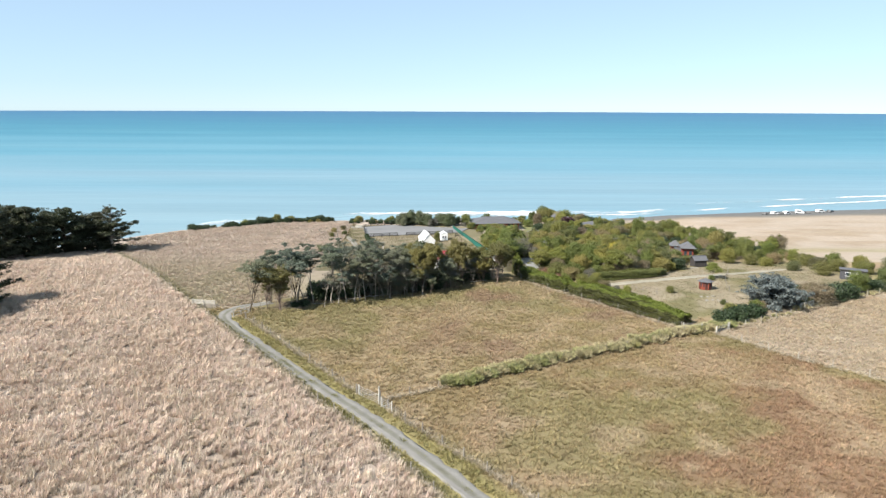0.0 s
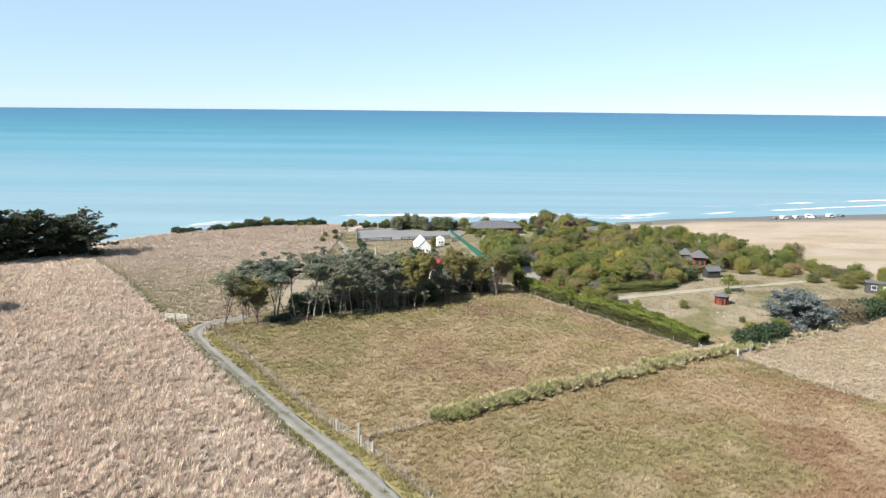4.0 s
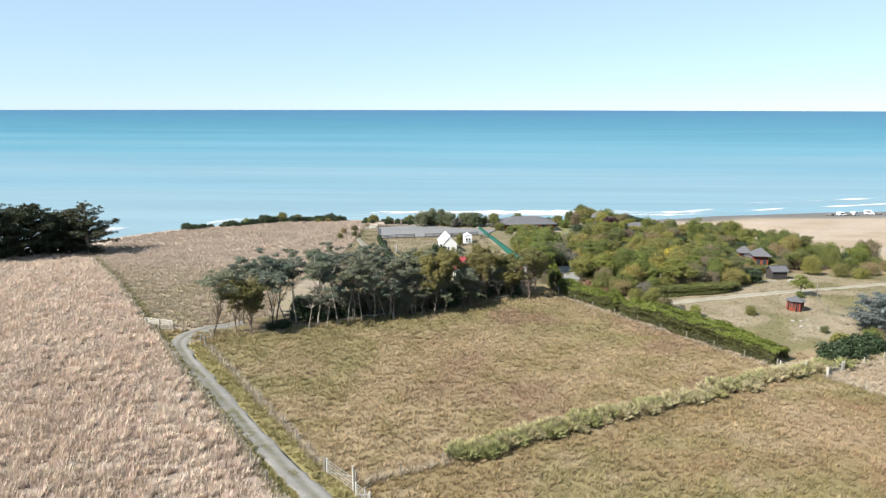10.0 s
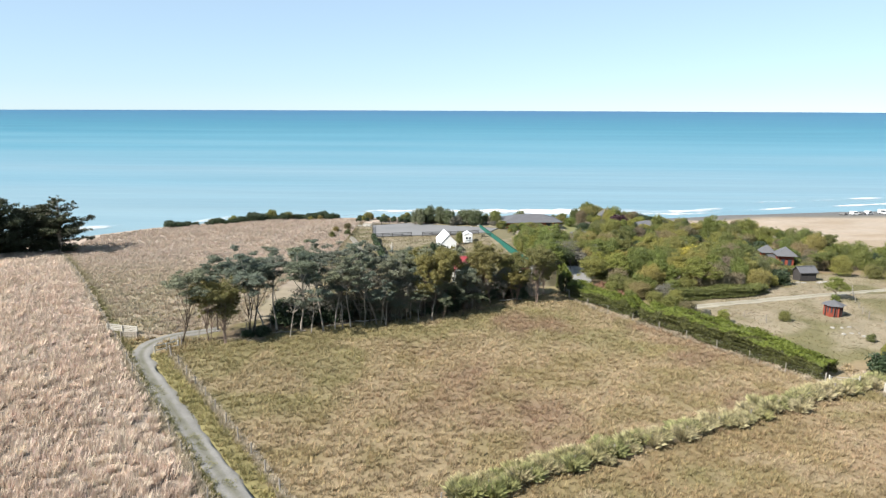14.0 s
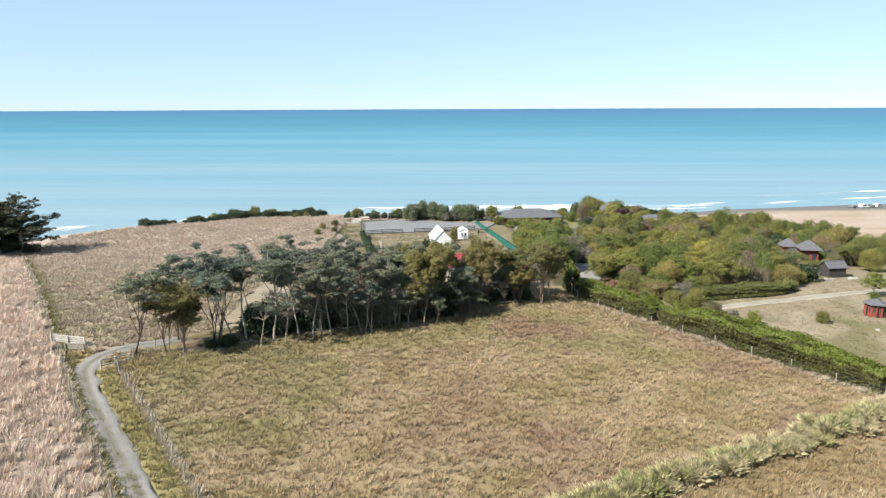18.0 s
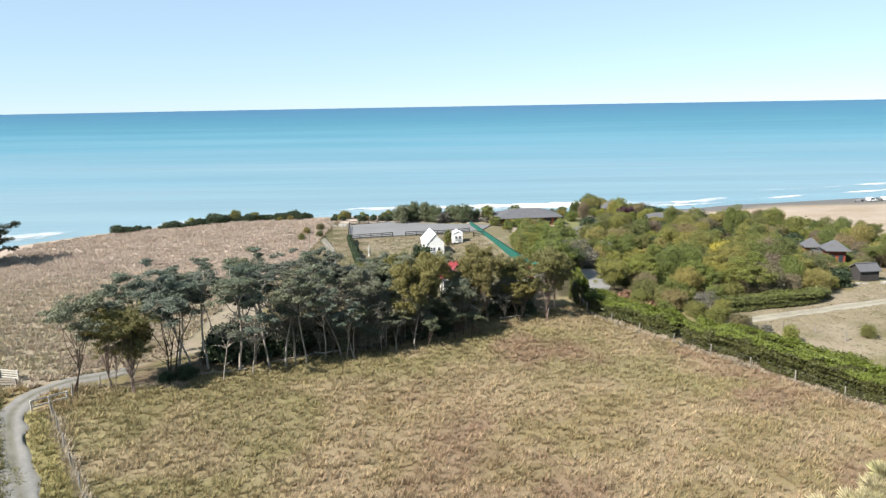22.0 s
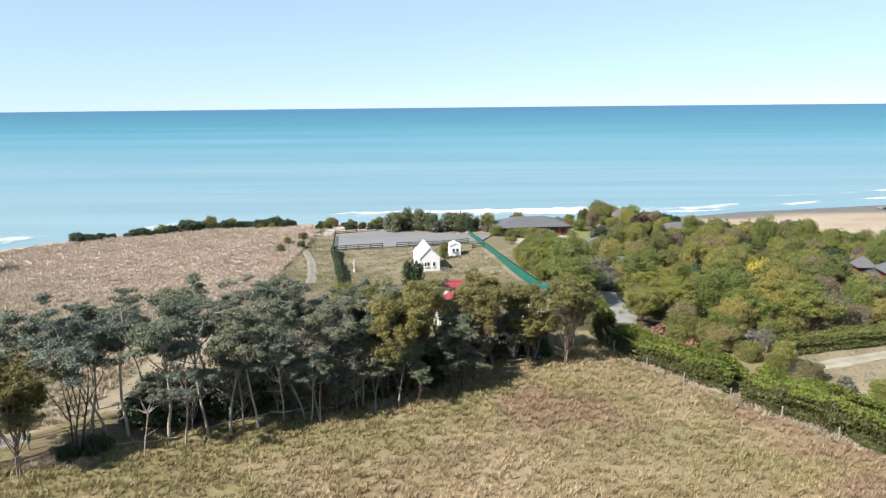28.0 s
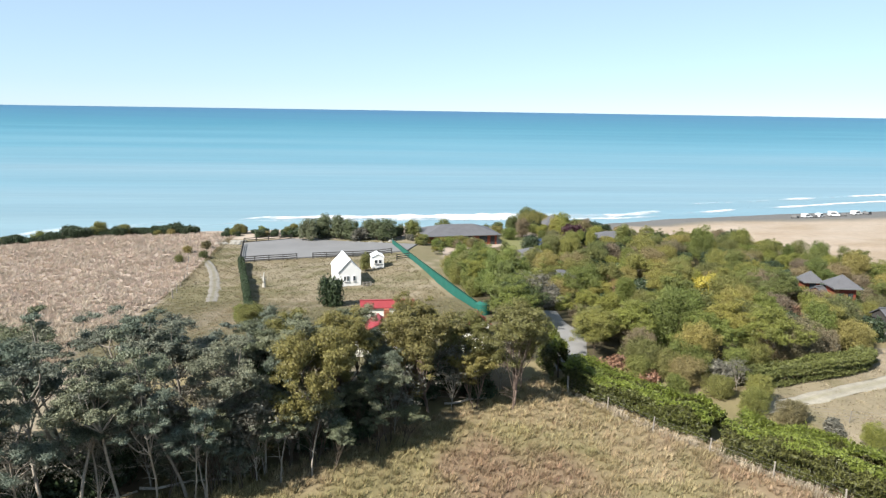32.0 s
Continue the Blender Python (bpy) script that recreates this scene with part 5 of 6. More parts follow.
def strip(line, wide, step, high, name, label, seed):
    """Long dry grass left standing along a fence."""
    r = np.random.default_rng(seed)
    p = np.array([(a, b) for a, b, c in along(line, step)])
    x, y = p[:, 0] + r.normal(0, wide, len(p)), p[:, 1] + r.normal(0, wide, len(p))
    grass(name, x, y, high, label, seed + 1, blades=10, wide=0.03, lean=0.9, colour=(0.381, 0.326, 0.245))


p = np.array(along(ROAD, 0.035))[:, :2]
q = np.random.default_rng(31)
p = p + q.normal(0, 0.17, p.shape)
p = p[(vnoise(p[:, 0], p[:, 1], 1.3, 71) > np.interp(p[:, 1], [60, 80, 92, 103, 108], [0.75, 0.6, 0.35, 0.55, 2.0]))]
grass("lane_grass", p[:, 0], p[:, 1], 0.14, "low green grass growing between the wheel tracks", 33, blades=7, wide=0.03, lean=1.2, colour=(0.163, 0.156, 0.061))
p = np.array(along(FENCE_WEST, 0.03))[:, :2] + np.array([0.5, 0.35])
p = p + q.normal(0, 0.2, p.shape)
grass("verge_grass", p[:, 0], p[:, 1], 0.22, "dark green grass along the lane's western edge", 35, blades=7, wide=0.03, lean=1.0, colour=(0.136, 0.129, 0.054))
for n, ln in enumerate((FENCE_WEST, FENCE_ROAD, FENCE_ROAD_SOUTH, FENCE_FLAX, FENCE_HEDGE, FENCE_BUSH, FENCE_EAST)):
    strip(ln, 0.22, 0.07, 0.38, "fence_grass", "long dry grass standing under a fence", 60 + 2 * n)


# ---------------------------------------------------------------- fences and gates
def post_mesh(high, r, material, name="post", square=False):
    bm = box(2 * r, 2 * r, high + 0.3, (0, 0, -0.3), 0.012) if square else cone(r, r * 0.88, high + 0.3, 7, (0, 0, -0.3))
    me = bpy.data.meshes.new(name)
    bm.to_mesh(me)
    bm.free()
    me.materials.append(material)
    return me


def wire_fence(line, label, step=4.0, high=1.15, wires=4, post=None, r=0.06, group="wire fences", jitter=0.06):
    """Posts with strained wires, each its own part."""
    rr = np.random.default_rng(int(abs(line[0][0] * 31 + line[0][1] * 17)))
    root = thing("wire_fence", pose(0, 0, 0), label, "fence", group)
    me, big = post_mesh(high, r, post or M_WOOD), post_mesh(high + 0.2, r * 1.5, post or M_WOOD, "strainer_post")
    pts = along(line, step)
    for i, (x, y, a) in enumerate(pts):
        end = i in (0, len(pts) - 1)
        sub("strainer_post" if end else "post", big if end else me, root, pose(x, y, fh(x, y), rr.normal(0, 2), rr.normal(0, 2), rr.uniform(0, 360)))
    for w in range(wires):
        z = high * (0.25 + 0.7 * w / max(1, wires - 1))
        sub("wire", tubes("wire", [[(x, y, fh(x, y) + z, 0.005) for x, y, a in along(line, step / 2)]], M_WIRE, 4), root)
    return root


wire_fence(FENCE_WEST, "weathered post and wire fence between lane and tall grass", 4.2)
wire_fence(FENCE_ROAD, "weathered post and wire fence along the gravel lane", 3.4, r=0.07)
wire_fence(FENCE_ROAD_SOUTH, "weathered post and wire fence along the gravel lane", 3.6, r=0.07)
wire_fence(FENCE_FLAX, "post and wire fence buried in tall tussock", 4.0)
wire_fence(FENCE_HEDGE, "pale-posted wire fence in front of the clipped hedge", 4.3, 1.15, post=M_WOOD, r=0.06)
wire_fence(FENCE_BUSH, "post and wire fence along the garden bushes", 4.0, post=M_WHITEWOOD)
wire_fence(FENCE_EAST, "post and wire fence dividing two dry paddocks", 4.5, post=M_WHITEWOOD)
wire_fence([(33, 133), (38.5, 131), (41, 127.5)], "short pale post and wire fence on the lawn", 3.2, 1.0, post=M_WOOD, r=0.045)
wire_fence([(62.0, 147.5), (58.8, 141), (56.3, 134), (55, 128.5)], "short pale post and wire fence across the lawn", 3.0, 0.9, post=M_WOOD, r=0.045)
wire_fence([(-27.5, 180), (-29.5, 195), (-32, 206)], "post and wire fence beside the gravel track", 4.0)


def rail_fence(line, label, step=2.4, high=1.1, rails=3, material=M_DARKWOOD, group="rail fences", thick=0.05):
    """Squared posts with flat rails from post to post."""
    root = thing("rail_fence", pose(0, 0, 0), label, "fence", group)
    me = post_mesh(high, 0.07, material, square=True)
    pts = along(line, step)
    for x, y, a in pts:
        sub("post", me, root, pose(x, y, fh(x, y), 0, 0, a))
    for (x, y, a), (u, v, b) in zip(pts, pts[1:]):
        d = math.hypot(u - x, v - y)
        for k in range(rails):
            z = high * (0.28 + 0.62 * k / max(1, rails - 1))
            za, zb = fh(x, y) + z, fh(u, v) + z
            m = Matrix.Translation((x, y, za)) @ Matrix.Rotation(math.atan2(v - y, u - x), 4, "Z") @ Matrix.Rotation(-math.atan2(zb - za, d), 4, "Y")
            part("rail", box(d, thick, 0.14, (d / 2, 0.09, -0.07), 0.008, m), material, root)
    return root


rail_fence([(-23.2, 204.8), (-13.2, 207.4)], "dark brown post and rail fence along the gravel car park")
rail_fence([(-11.2, 208.0), (-1.5, 210.4), (3.0, 211.4)], "dark brown post and rail fence along the gravel car park")
rail_fence([(3.6, 205), (7.4, 206)], "short dark brown post and rail fence on the lawn")
rail_fence([(-25.6, 221.4), (-16.5, 226)], "dark brown rail fence at the car park's seaward edge")
rail_fence([(-23.2, 204.8), (-24.4, 213), (-25.6, 221.4)], "dark brown rail fence along the car park's side")
rail_fence([(-44.8, 119.9), (-42.6, 119.4), (-40.4, 118.9)], "bleached wooden rail yard beside the lane", 2.2, 1.1, 4, M_WHITEWOOD)
rail_fence([(-42.0, 117.8), (-39.8, 117.6)], "weathered wooden rail yard panel", 2.1, 0.8, 3, M_WOOD)
rail_fence([(-35.2, 112.3), (-33.2, 114.4)], "short weathered rail fence under the trees", 1.4, 0.9, 2, M_WHITEWOOD)
wire_fence([(-33.2, 115), (-32.4, 117.6), (-27, 121.5), (-20, 125)], "old post and wire fence among the trunks", 3.0, 1.1)
rail_fence([(62.5, 117.3), (66.3, 119.6)], "pale wooden panel in the boundary fence", 1.3, 1.3, 4, M_WHITEWOOD)


def cloth_fence(line, label, material, high=1.5, step=3.0):
    """Windbreak cloth strained on posts, sagging a little between them."""
    root = thing("windbreak_fence", pose(0, 0, 0), label, "fence", "windbreak fences")
    me = post_mesh(high + 0.1, 0.06, M_WOOD)
    for x, y, a in along(line, step):
        sub("post", me, root, pose(x, y, fh(x, y)))
    pts = along(line, step / 4)
    za, zb = fh(*line[0]), fh(*line[-1])
    cols = 5
    vs = []
    for i, (x, y, a) in enumerate(pts):
        na = radians(a + 90)
        sag = 0.08 * math.sin(math.pi * (i % 4) / 4)
        for side in (-0.07, -0.09):
            for k in range(cols):
                top = max(fh(x, y) + 0.8, za + (zb - za) * i / len(pts) + high) - sag * 0.5
                z = fh(x, y) + 0.06 + (top - fh(x, y) - 0.06) * k / (cols - 1)
                off = side - 0.06 * sag / 0.08 * math.sin(math.pi * k / (cols - 1)) if sag else side
                vs.append((x + off * math.cos(na), y + off * math.sin(na), z))
    n = len(pts)
    i = np.arange(len(vs)).reshape(n, 2, cols)
    fs = []
    for s in (0, 1):
        fs.append(np.stack([i[:-1, s, :-1], i[1:, s, :-1], i[1:, s, 1:], i[:-1, s, 1:]], -1).reshape(-1, 4))
    fs.append(np.stack([i[:-1, 0, -1], i[1:, 0, -1], i[1:, 1, -1], i[:-1, 1, -1]], -1).reshape(-1, 4))
    sub("cloth", mesh_from("cloth", vs, np.concatenate(fs), material, smooth=True), root)


cloth_fence([(3.2, 221.0), (8.4, 192), (12.9, 167.6)], "long teal windbreak cloth fence beside the lawn", M_TEAL, 1.15)


def water_tank(x, y):
    root = thing("water_tank", pose(x, y, fh(x, y)), "round teal plastic water tank with a dark hatch", "water tank")
    bm = cone(0.85, 0.85, 1.45, 28, (0, 0, -0.1))
    part("body", bm, M_TEAL, root)
    part("lid", cone(0.86, 0.4, 0.22, 28, (0, 0, 1.35)), M_TEAL, root)
    part("hatch", cone(0.26, 0.24, 0.07, 16, (0, 0, 1.57)), M_DARKWOOD, root, "dark round hatch")


water_tank(13.0, 166.4)


def farm_gate(x, y, turn, wide, label, material=M_WHITEWOOD, high=1.15, latch=0.25):
    root = thing("farm_gate", pose(x, y, fh(x, y), 0, 0, turn), label, "gate", "farm gates")
    for name, u, more in (("hinge_post", 0.0, 0.1), ("latch_post", wide + 0.2, latch)):
        part(name, cone(0.1, 0.085, high + 0.4 + more, 9, (u - 0.1, 0, -0.4)), material, root)
    pipe = 0.016
    for k in range(5):
        z = 0.15 + (high - 0.2) * k / 4
        sub("bar", tubes("bar", [[(0.05, 0, z, pipe), (wide, 0, z, pipe)]], M_PIPE, 6), root)
    for u in (0.05, wide):
        sub("stile", tubes("stile", [[(u, 0, 0.15, pipe * 1.3), (u, 0, high - 0.05, pipe * 1.3)]], M_PIPE, 6), root)
    sub("brace", tubes("brace", [[(0.05, 0.03, 0.18, pipe), (wide * 0.95, 0.03, high - 0.08, pipe)]], M_PIPE, 6), root)
    return root


farm_gate(-10.3, 80.7, -45, 3.7, "pale barred farm gate standing beside the lane", high=1.3, latch=1.0)
farm_gate(-7.2, 77.2, -50, 1.9, "pale barred farm gate standing open toward the paddock")
farm_gate(38.7, 106.9, -12, 2.6, "pale barred gate at the end of the hedge")
farm_gate(43.2, 105.0, 32, 2.7, "pale barred gate between the dry paddocks")


# ---------------------------------------------------------------- buildings
def window(parent, x, z, w, h, y=0.0, turn=0.0, frame_mat=None):
    """A framed, recessed pane on a wall whose outside looks along -y at that y."""
    m = Matrix.Rotation(radians(turn), 4, "Z") @ Matrix.Translation((x, y, z))
    f = part("window", box(w + 0.14, 0.08, h + 0.14, (0, -0.03, -0.07), 0.01, m), frame_mat or M_WHITE, parent)
    part("pane", box(w, 0.03, h, (0, -0.075, 0), 0, m), M_GLASS, f, "dark window pane")
    part("sill", box(w + 0.2, 0.14, 0.05, (0, -0.07, -0.11), 0, m), frame_mat or M_WHITE, f)


def gable_house(name, m, w, d, wall, ridge, walls, roof, label, category="house", windows=(), door=None, eave=0.25, group="", chimney=None):
    """A house w wide (x) and d deep (y) from its front wall at y = 0; the ridge runs along y."""
    root = thing(name, m, label, category, group)
    part("wall", prism([(-w / 2, -0.5), (w / 2, -0.5), (w / 2, wall), (0, ridge - 0.08), (-w / 2, wall)], d), walls, root)
    slope = (ridge - wall) / (w / 2)
    for s in (-1, 1):
        e = w / 2 + eave
        ze = wall - slope * eave
        pts = [(0, ridge), (s * e, ze), (s * e, ze + 0.1), (0, ridge + 0.1)]
        bm = prism(pts if s > 0 else pts, d + 2 * eave, Matrix.Translation((0, -eave, 0)))
        r = part("roof", bm, roof, root)
        n = max(4, int((d + 2 * eave) / 0.6))
        for k in range(n):
            y = -eave + (k + 0.5) * (d + 2 * eave) / n
            mid = Matrix.Translation((s * e / 2, y, (ridge + ze) / 2 + 0.11)) @ Matrix.Rotation(s * math.atan2(ridge - ze, e), 4, "Y")
            part("seam", box(math.hypot(e, ridge - ze) * 0.98, 0.035, 0.03, (0, 0, -0.015), 0, mid), roof, r)
    part("ridge_cap", box(0.3, d + 2 * eave + 0.02, 0.06, (0, d / 2, ridge + 0.08)), roof, root)
    for args in windows:
        window(root, *args, frame_mat=M_WHITE if walls in (M_WHITE, M_CREAM) else M_DARKWOOD)
    if door:
        x, dw, dh = door
        dr = part("door", box(dw, 0.08, dh, (x, -0.03, 0), 0.01), M_DARKWOOD, root)
        part("handle", box(0.05, 0.06, 0.12, (x + dw * 0.38, -0.09, 1.0)), M_WIRE, dr)
    if chimney:
        part("chimney", box(0.5, 0.5, 1.2, (chimney[0], chimney[1], ridge - 0.4), 0.02), M_BRICK, root)
    return root


def hip_house(name, m, w, d, wall, ridge, walls, roof, label, category="house", windows=(), door=None, eave=0.5, group="", sides=4):
    """A house with a hipped roof over a rectangle, or a pyramid where it is square."""
    root = thing(name, m, label, category, group)
    part("wall", box(w, d, wall + 0.6, (0, d / 2, -0.6)), walls, root)
    a, b = w / 2 + eave, d / 2 + eave
    rl = max(0.0, (w - d) / 2)
    bm = bmesh.new()
    lo = [bm.verts.new((x, y + d / 2, wall - 0.12)) for x, y in ((-a, -b), (a, -b), (a, b), (-a, b))]
    up = [bm.verts.new((x, y + d / 2, wall + 0.02)) for x, y in ((-a, -b), (a, -b), (a, b), (-a, b))]
    t1 = bm.verts.new((-rl - 0.01, d / 2, ridge))
    t2 = bm.verts.new((rl + 0.01, d / 2, ridge))
    bm.faces.new(lo[::-1])
    for i in range(4):
        j = (i + 1) % 4
        bm.faces.new((lo[i], lo[j], up[j], up[i]))
    bm.faces.new((up[0], up[1], t2, t1))
    bm.faces.new((up[1], up[2], t2))
    bm.faces.new((up[2], up[3], t1, t2))
    bm.faces.new((up[3], up[0], t1))
    bmesh.ops.recalc_face_normals(bm, faces=bm.faces)
    r = part("roof", bm, roof, root)
    part("gutter", box(2 * a + 0.1, 0.1, 0.12, (0, -eave - 0.05, wall - 0.12)), M_GREYWALL, r)
    for args in windows:
        window(root, *args, frame_mat=M_DARKWOOD)
    if door:
        x, dw, dh = door
        dr = part("door", box(dw, 0.08, dh, (x, -0.03, 0), 0.01), M_DARKWOOD, root)
        part("handle", box(0.05, 0.06, 0.12, (x + dw * 0.38, -0.09, 1.0)), M_WIRE, dr)
    return root


gz = lambda x, y, turn, dz=0.0: pose(x, y, fh(x, y) + dz, 0, 0, turn)
gable_house("chapel", gz(-3.9, 187.8, 13), 3.4, 6.4, 2.25, 4.0, M_WHITE, M_WHITEROOF, "small white weatherboard cottage with steep white roof on the lawn", "cottage", windows=((-0.75, 0.85, 0.26, 0.7), (-0.3, 0.85, 0.26, 0.7), (0.65, 0.85, 0.3, 0.7)), eave=0.12)
gable_house("garden_shed", gz(0.3, 199.6, 8), 2.0, 2.4, 1.9, 2.35, M_WHITE, M_WHITEROOF, "small white garden shed with two dark windows", "shed", windows=((-0.35, 0.85, 0.4, 0.55), (0.35, 0.85, 0.4, 0.55)), eave=0.1)
gable_house("farmhouse", gz(0.5, 148.8, 4), 4.6, 2.6, 2.0, 3.2, M_CREAM, M_REDROOF, "cream farmhouse with bright red iron roof behind the trees", windows=((-1.4, 0.9, 0.9, 1.0), (1.4, 0.9, 0.9, 1.0)), door=(0, 0.85, 2.0), chimney=(0.8, 2.0))
gable_house("farmhouse_wing", gz(8.6, 149.0, -6), 3.8, 2.2, 1.9, 2.8, M_CREAM, M_REDROOF, "cream outbuilding with bright red iron roof behind the trees", "outbuilding", windows=((0, 0.8, 0.9, 0.8),))
gable_house("farm_shed", gz(4.4, 166.6, 92), 1.8, 6.0, 1.3, 1.8, M_CREAM, M_REDROOF, "long low shed with bright red iron roof", "shed")
gable_house("privy", gz(10.9, 153.7, 6), 1.6, 1.8, 1.7, 2.3, M_WHITE, M_REDROOF, "small white outhouse with red roof beside the cloth fence", "outhouse")
# white picket panel and step beside the cottage
rail_fence([(-1.9, 187.3), (-0.2, 187.8)], "small pale picket fence beside the cottage", 0.6, 0.7, 2, M_WOOD)

hip_house("bungalow", pose(17.5, 225.5, -4.4, 0, 0, 8), 15.0, 8.5, 2.4, 4.0, M_BRICK, M_GREYROOF, "long brick bungalow with dark grey hipped roof above the sea", windows=((4.6, 0.9, 1.6, 1.1), (1.5, 0.9, 1.6, 1.1), (-3.5, 0.9, 1.6, 1.1)), door=(6.6, 0.9, 2.0), eave=0.7)
hip_house("garden_house", pose(41.2, 240.5, -4.6, 0, 0, 10), 5.0, 5.0, 2.3, 4.2, M_GREYWALL, M_GREYROOF, "small grey house with pyramid roof among the bushes", windows=((0, 0.9, 1.2, 1.0),))
hip_house("garden_house", pose(49, 224.5, -4.6, 0, 0, -5), 6.0, 4.0, 2.2, 3.2, M_DARKWOOD, M_GREYROOF, "low dark cabin with grey roof among the bushes", "cabin", windows=((-1, 0.9, 1.0, 0.9), (1, 0.9, 1.0, 0.9)))
hip_house("garden_house", pose(27.5, 202.6, -3.2, 0, 0, 5), 3.2, 2.8, 2.0, 2.9, M_GREYWALL, M_GREYROOF, "small grey cabin beside the drive", "cabin", windows=((0, 0.9, 1.0, 0.9),))
hip_house("garden_house", pose(27.4, 183.5, -3.0, 0, 0, 10), 4.0, 3.4, 2.3, 3.0, M_GREYWALL, M_GREYROOF, "small grey garden room among tall bushes", "cabin", windows=((0, 0.9, 1.0, 0.9),))
# red pavilions joined by a low wing
hip_house("red_pavilion", pose(59.9, 166.7, -1.3, 0, 0, -8), 2.6, 2.6, 3.0, 4.45, M_REDWOOD, M_GREYROOF, "red timber pavilion with grey pyramid roof", "pavilion", windows=((-0.6, 1.2, 0.5, 1.0), (0.6, 1.2, 0.5, 1.0)), eave=0.5, group="red pavilions")
hip_house("red_pavilion", pose(58.3, 171.2, -1.6, 0, 0, -8), 1.9, 1.9, 3.0, 4.3, M_REDWOOD, M_GREYROOF, "smaller red timber pavilion with grey pyramid roof", "pavilion", windows=((0, 1.8, 0.7, 0.9),), eave=0.4, group="red pavilions")
gable_house("red_wing", gz(57.6, 169.3, -70, 0.4), 2.0, 2.6, 1.9, 2.5, M_REDWOOD, M_GREYROOF, "low red timber wing between two pavilions", "wing", windows=((0, 0.9, 0.8, 0.9),))
gable_house("black_hut", gz(60.8, 158.2, 98, 0.0), 2.2, 2.9, 1.7, 2.45, M_DARKWOOD, M_GREYROOF, "black timber hut with grey roof on the lawn's edge", "hut", windows=((-0.5, 0.7, 0.45, 0.6), (0.5, 0.7, 0.45, 0.6)))


def hex_hut(x, y):
    root = thing("hexagonal_hut", gz(x, y, 12), "small red hexagonal hut with grey pointed roof on the lawn", "hut")
    root.scale = (0.78, 0.78, 0.78)
    part("wall", cone(1.55, 1.55, 2.3, 6, (0, 0, -0.2)), M_REDWOOD, root)
    roof = part("roof", cone(2.05, 0.12, 0.75, 6, (0, 0, 2.02)), M_GREYROOF, root)
    part("finial", cone(0.1, 0.03, 0.3, 6, (0, 0, 2.72)), M_GREYROOF, roof)
    for k in range(6):
        a = radians(60 * k)
        part("corner_post", box(0.12, 0.12, 2.1, (1.55 * math.cos(a), 1.55 * math.sin(a), -0.05)), M_DARKWOOD, root)
    part("door", box(0.8, 0.08, 1.9, (0, -1.37, 0.02), 0.01), M_DARKWOOD, root)
    for t in (60, -60):
        window(root, 0, 0.9, 0.7, 0.8, -1.35, t, M_DARKWOOD)


hex_hut(51.5, 132.4)


def mono_shed(x, y, turn):
    root = thing("long_shed", gz(x, y, turn), "long dark timber shed with flat grey roof", "shed")
    root.scale = (0.7, 0.7, 0.8)
    part("wall", prism([(-3.4, -0.4), (3.4, -0.4), (3.4, 2.5), (-3.4, 2.5)], 3.0), M_DARKWOOD, root)
    roof = part("roof", box(7.4, 3.6, 0.14, (0, 1.5, 2.5)), M_GREYROOF, root)
    part("fascia", box(7.4, 0.06, 0.24, (0, -0.33, 2.4)), M_DARKWOOD, roof)
    for k in range(16):
        part("board", box(0.4, 0.03, 2.4, (-3.2 + k * 0.427, -0.02, 0)), M_SLATE, root)
    window(root, -1.4, 1.0, 1.2, 0.9, -0.04)
    part("door", box(0.9, 0.06, 2.0, (1.2, -0.05, 0)), M_CREAM, root, "pale door")


mono_shed(85.8, 141.6, -28)

# gravel car park
def slab(name, poly, material, label, category):
    bm = bmesh.new()
    vs = [bm.verts.new((x, y, fh(x, y) + 0.22)) for x, y in poly]
    fc = bm.faces.new(vs)
    r = bmesh.ops.extrude_face_region(bm, geom=[fc])
    bmesh.ops.translate(bm, vec=(0, 0, -0.7), verts=[v for v in r["geom"] if isinstance(v, bmesh.types.BMVert)])
    bmesh.ops.recalc_face_normals(bm, faces=bm.faces)
    ob = part(name, bm, material, None)
    tagged(ob, label, category, kind="structure")


slab("car_park", CARPARK, M_PARK, "level grey gravel car park above the sea", "car park")


# ---------------------------------------------------------------- vehicles and loose things
def camper(x, y, turn, long=6.0, high=2.6, material=None, label="white camper van parked at the beach", name="camper_van"):
    root = thing(name, gz(x, y, turn), label, "vehicle", "vehicles at the beach")
    part("body", prism([(-long / 2, 0.45), (long / 2, 0.45), (long / 2, high * 0.5), (long / 2 - 0.5, high * 0.58), (long / 2 - 1.1, high), (-long / 2, high)], 2.0, Matrix.Translation((0, -1, 0))), material or M_WHITE, root)
    for s in (-1.02, 1.02):
        part("side_window", box(long * 0.5, 0.03, 0.6, (-0.3, s, high * 0.58)), M_GLASS, root)
        for u in (-long * 0.3, long * 0.32):
            w = part("wheel", cone(0.34, 0.34, 0.22, 14, m=Matrix.Translation((u, s * 0.92, 0.34)) @ Matrix.Rotation(radians(90), 4, "X") @ Matrix.Translation((0, 0, -0.11))), M_RUBBER, root)
            part("rim", cone(0.18, 0.18, 0.25, 10, m=Matrix.Translation((u, s * 0.92, 0.34)) @ Matrix.Rotation(radians(90), 4, "X") @ Matrix.Translation((0, 0, -0.125))), M_WIRE, w)
    part("windscreen", prism([(long / 2 - 0.55, high * 0.6), (long / 2 - 0.5, high * 0.6), (long / 2 - 1.02, high * 0.95), (long / 2 - 1.07, high * 0.95)], 1.7, Matrix.Translation((0.03, -0.85, 0))), M_GLASS, root)


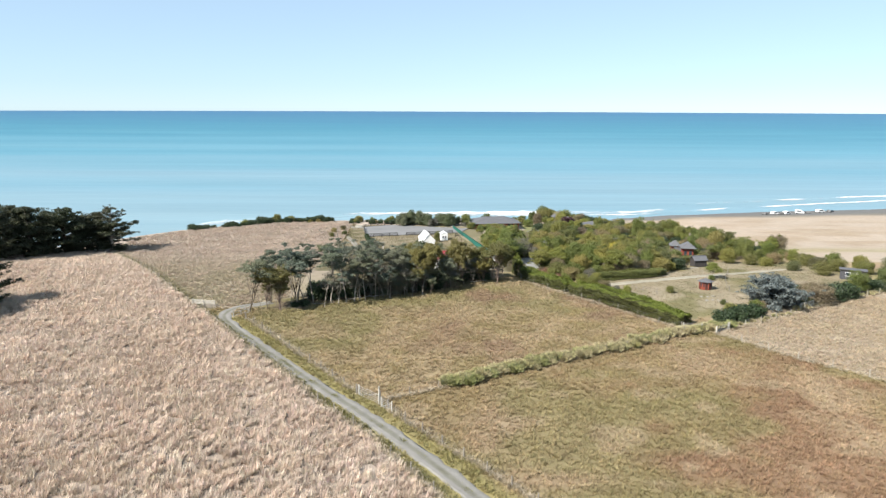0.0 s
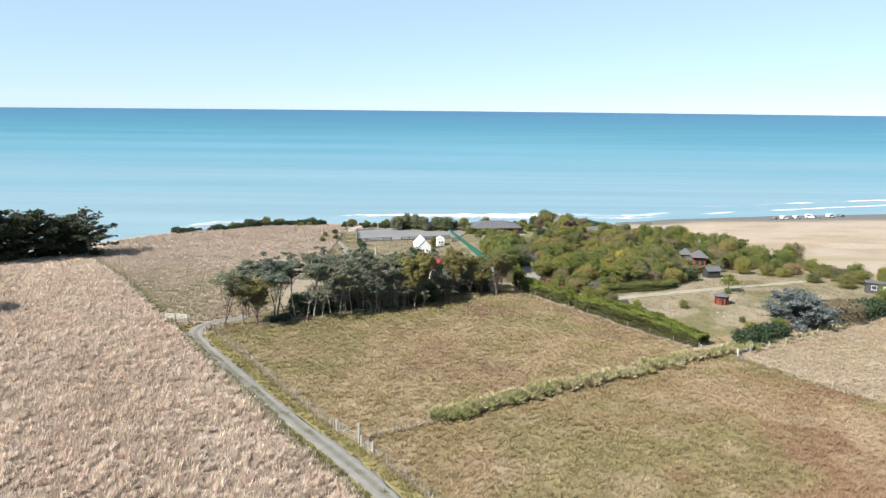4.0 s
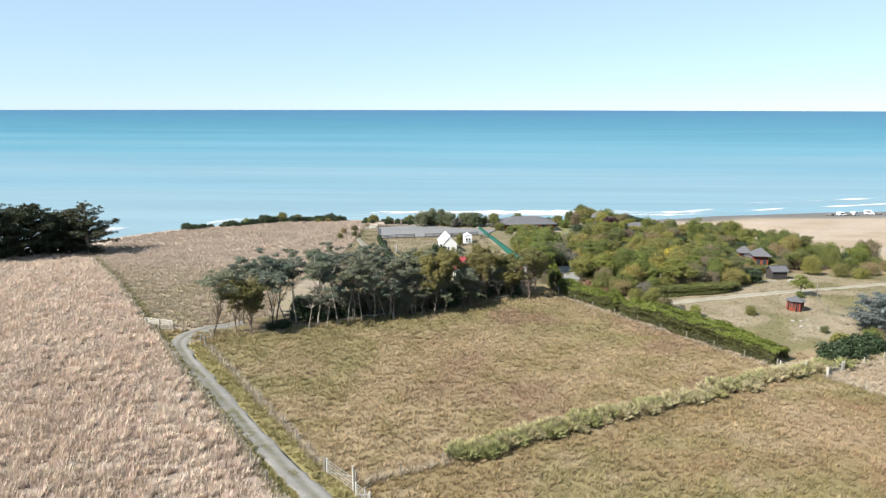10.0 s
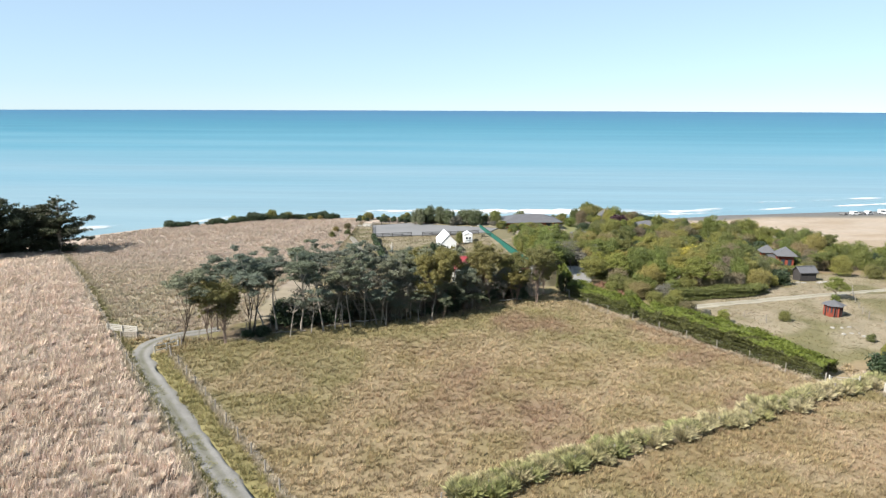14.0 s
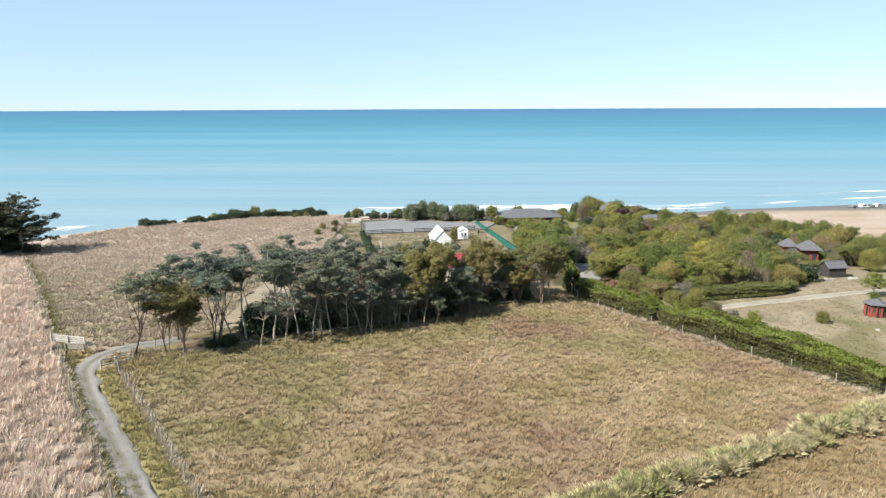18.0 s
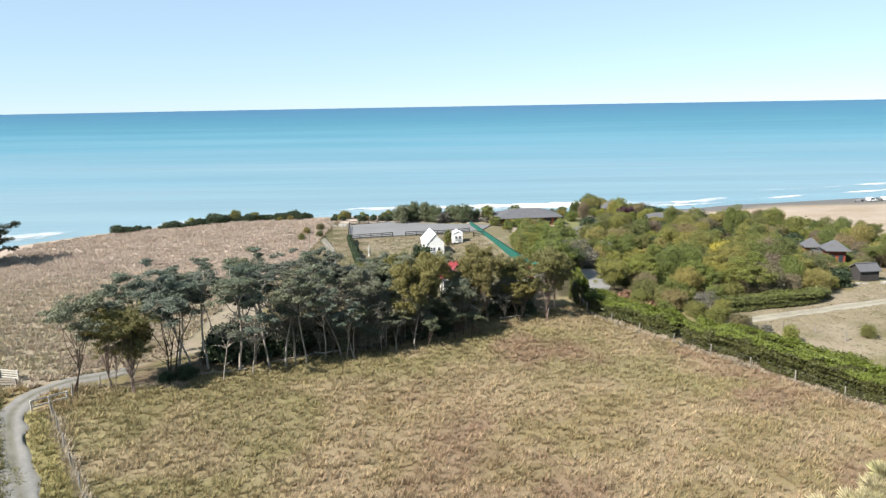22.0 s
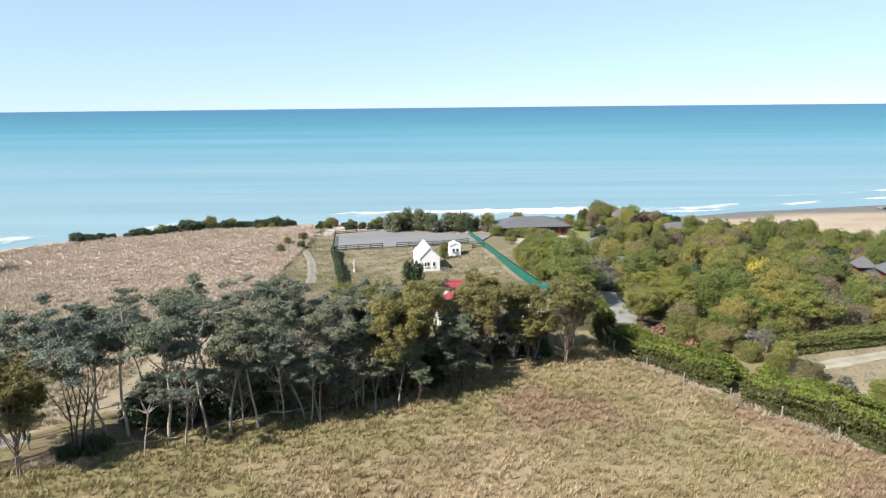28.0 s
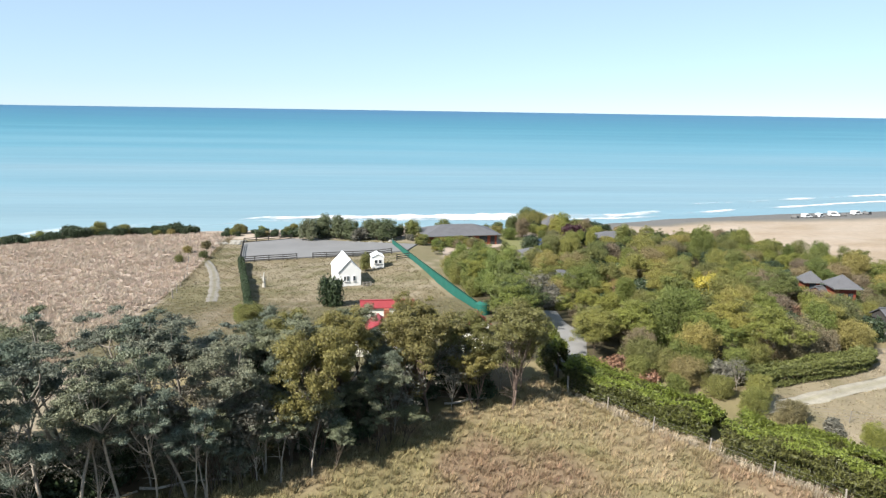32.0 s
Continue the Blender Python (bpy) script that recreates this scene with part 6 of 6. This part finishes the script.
for x, y, a, lg, hg in ((155, 322, 10, 3.3, 1.55), (162, 325, 25, 3.2, 1.55), (169.5, 328, -20, 3.8, 1.9), (182, 333, 15, 3.8, 1.6), (150, 321, 40, 2.9, 1.05), (158.5, 324, 100, 2.9, 1.05), (174.5, 330, 70, 2.9, 1.05), (188, 335, 30, 2.9, 1.05)):
    small = hg < 1.5
    camper(x, y, a, lg, hg, M_GREYWALL if small else None, "dark parked car at the beach" if small else "white camper van parked at the beach", "car" if small else "camper_van")
camper(34.7, 222.6, 20, 4.3, 1.5, M_BLUECAR, "blue car parked beside the far lawn", "car")


def log(x, y, turn, long, r, label="fallen bleached log on the ground"):
    root = thing("log", gz(x, y, turn), label, "log", "fallen logs")
    q = np.random.default_rng(int(abs(x * 100)))
    body = sub("trunk", tubes("trunk", [[(u * long, q.normal(0, 0.1), r * 0.8 + q.normal(0, 0.05) + 0.15 * u, r * (1 - 0.4 * u)) for u in np.linspace(0, 1, 6)]], M_BARK, 7), root)
    for _ in range(3):
        u = q.uniform(0.3, 0.9)
        sub("branch", tubes("branch", [[(u * long, 0, r, r * 0.4), (u * long + 0.4, q.normal(0, 0.7), r + q.uniform(0.2, 0.8), 0.02)]], M_BARK, 5), root)


for x, y, a, lg in ((-24.5, 119.9, 15, 5.0), (-18, 123.0, 30, 4.5), (-14, 125.4, 8, 5.0), (5.5, 136.9, 10, 3.5), (26, 145.5, 5, 2.2)):
    log(x, y, a, lg, 0.1)


def stump(x, y):
    root = thing("bleached_stump", gz(x, y, 0), "bleached upright tree stump with bare limbs on the lawn", "stump")
    sub("trunk", tubes("trunk", [[(0, 0, -0.2, 0.32), (0.05, 0, 0.7, 0.22), (0.0, 0.05, 1.6, 0.14), (0.1, 0, 2.3, 0.05)]], M_WHITEWOOD, 8), root)
    for a, z in ((0.6, 0.9), (2.9, 1.2), (4.4, 0.7)):
        sub("limb", tubes("limb", [[(0, 0, z, 0.1), (0.35 * math.cos(a), 0.35 * math.sin(a), z + 0.3, 0.06), (0.5 * math.cos(a), 0.5 * math.sin(a), z + 0.8, 0.02)]], M_WHITEWOOD, 6), root)


stump(-16.6, 188.0)


def rock(x, y, s, seed):
    q = np.random.default_rng(seed)
    bm = bmesh.new()
    bmesh.ops.create_icosphere(bm, subdivisions=2, radius=s)
    ph = q.uniform(0, 6, 3)
    for v in bm.verts:
        k = 1 + 0.25 * math.sin(3 * v.co.x / s + ph[0]) * math.sin(3 * v.co.y / s + ph[1]) + q.normal(0, 0.05)
        v.co = Vector((v.co.x * k * 1.3, v.co.y * k, v.co.z * k * 0.6))
    ob = part("rock", bm, M_STONE, None)
    ob.matrix_basis = gz(x, y, q.uniform(0, 360))
    tagged(ob, "pale grey boulder lying on dry grass", "rock", "boulders")


for i in range(22):
    rock(-31 + rng.uniform(0, 5), 222 + rng.uniform(-1.5, 2.0), rng.uniform(0.3, 0.6), 900 + i)
for i in range(14):
    rock(-11 + rng.uniform(0, 14), 222.5 + rng.uniform(0, 2), rng.uniform(0.2, 0.45), 950 + i)
for i in range(10):
    rock(56.5 + rng.uniform(0, 6), 155.4 + rng.uniform(-0.6, 0.4), rng.uniform(0.2, 0.4), 980 + i)
for i in range(8):
    rock(47 + rng.uniform(0, 5), 124 + rng.uniform(-2, 3), rng.uniform(0.15, 0.35), 1000 + i)
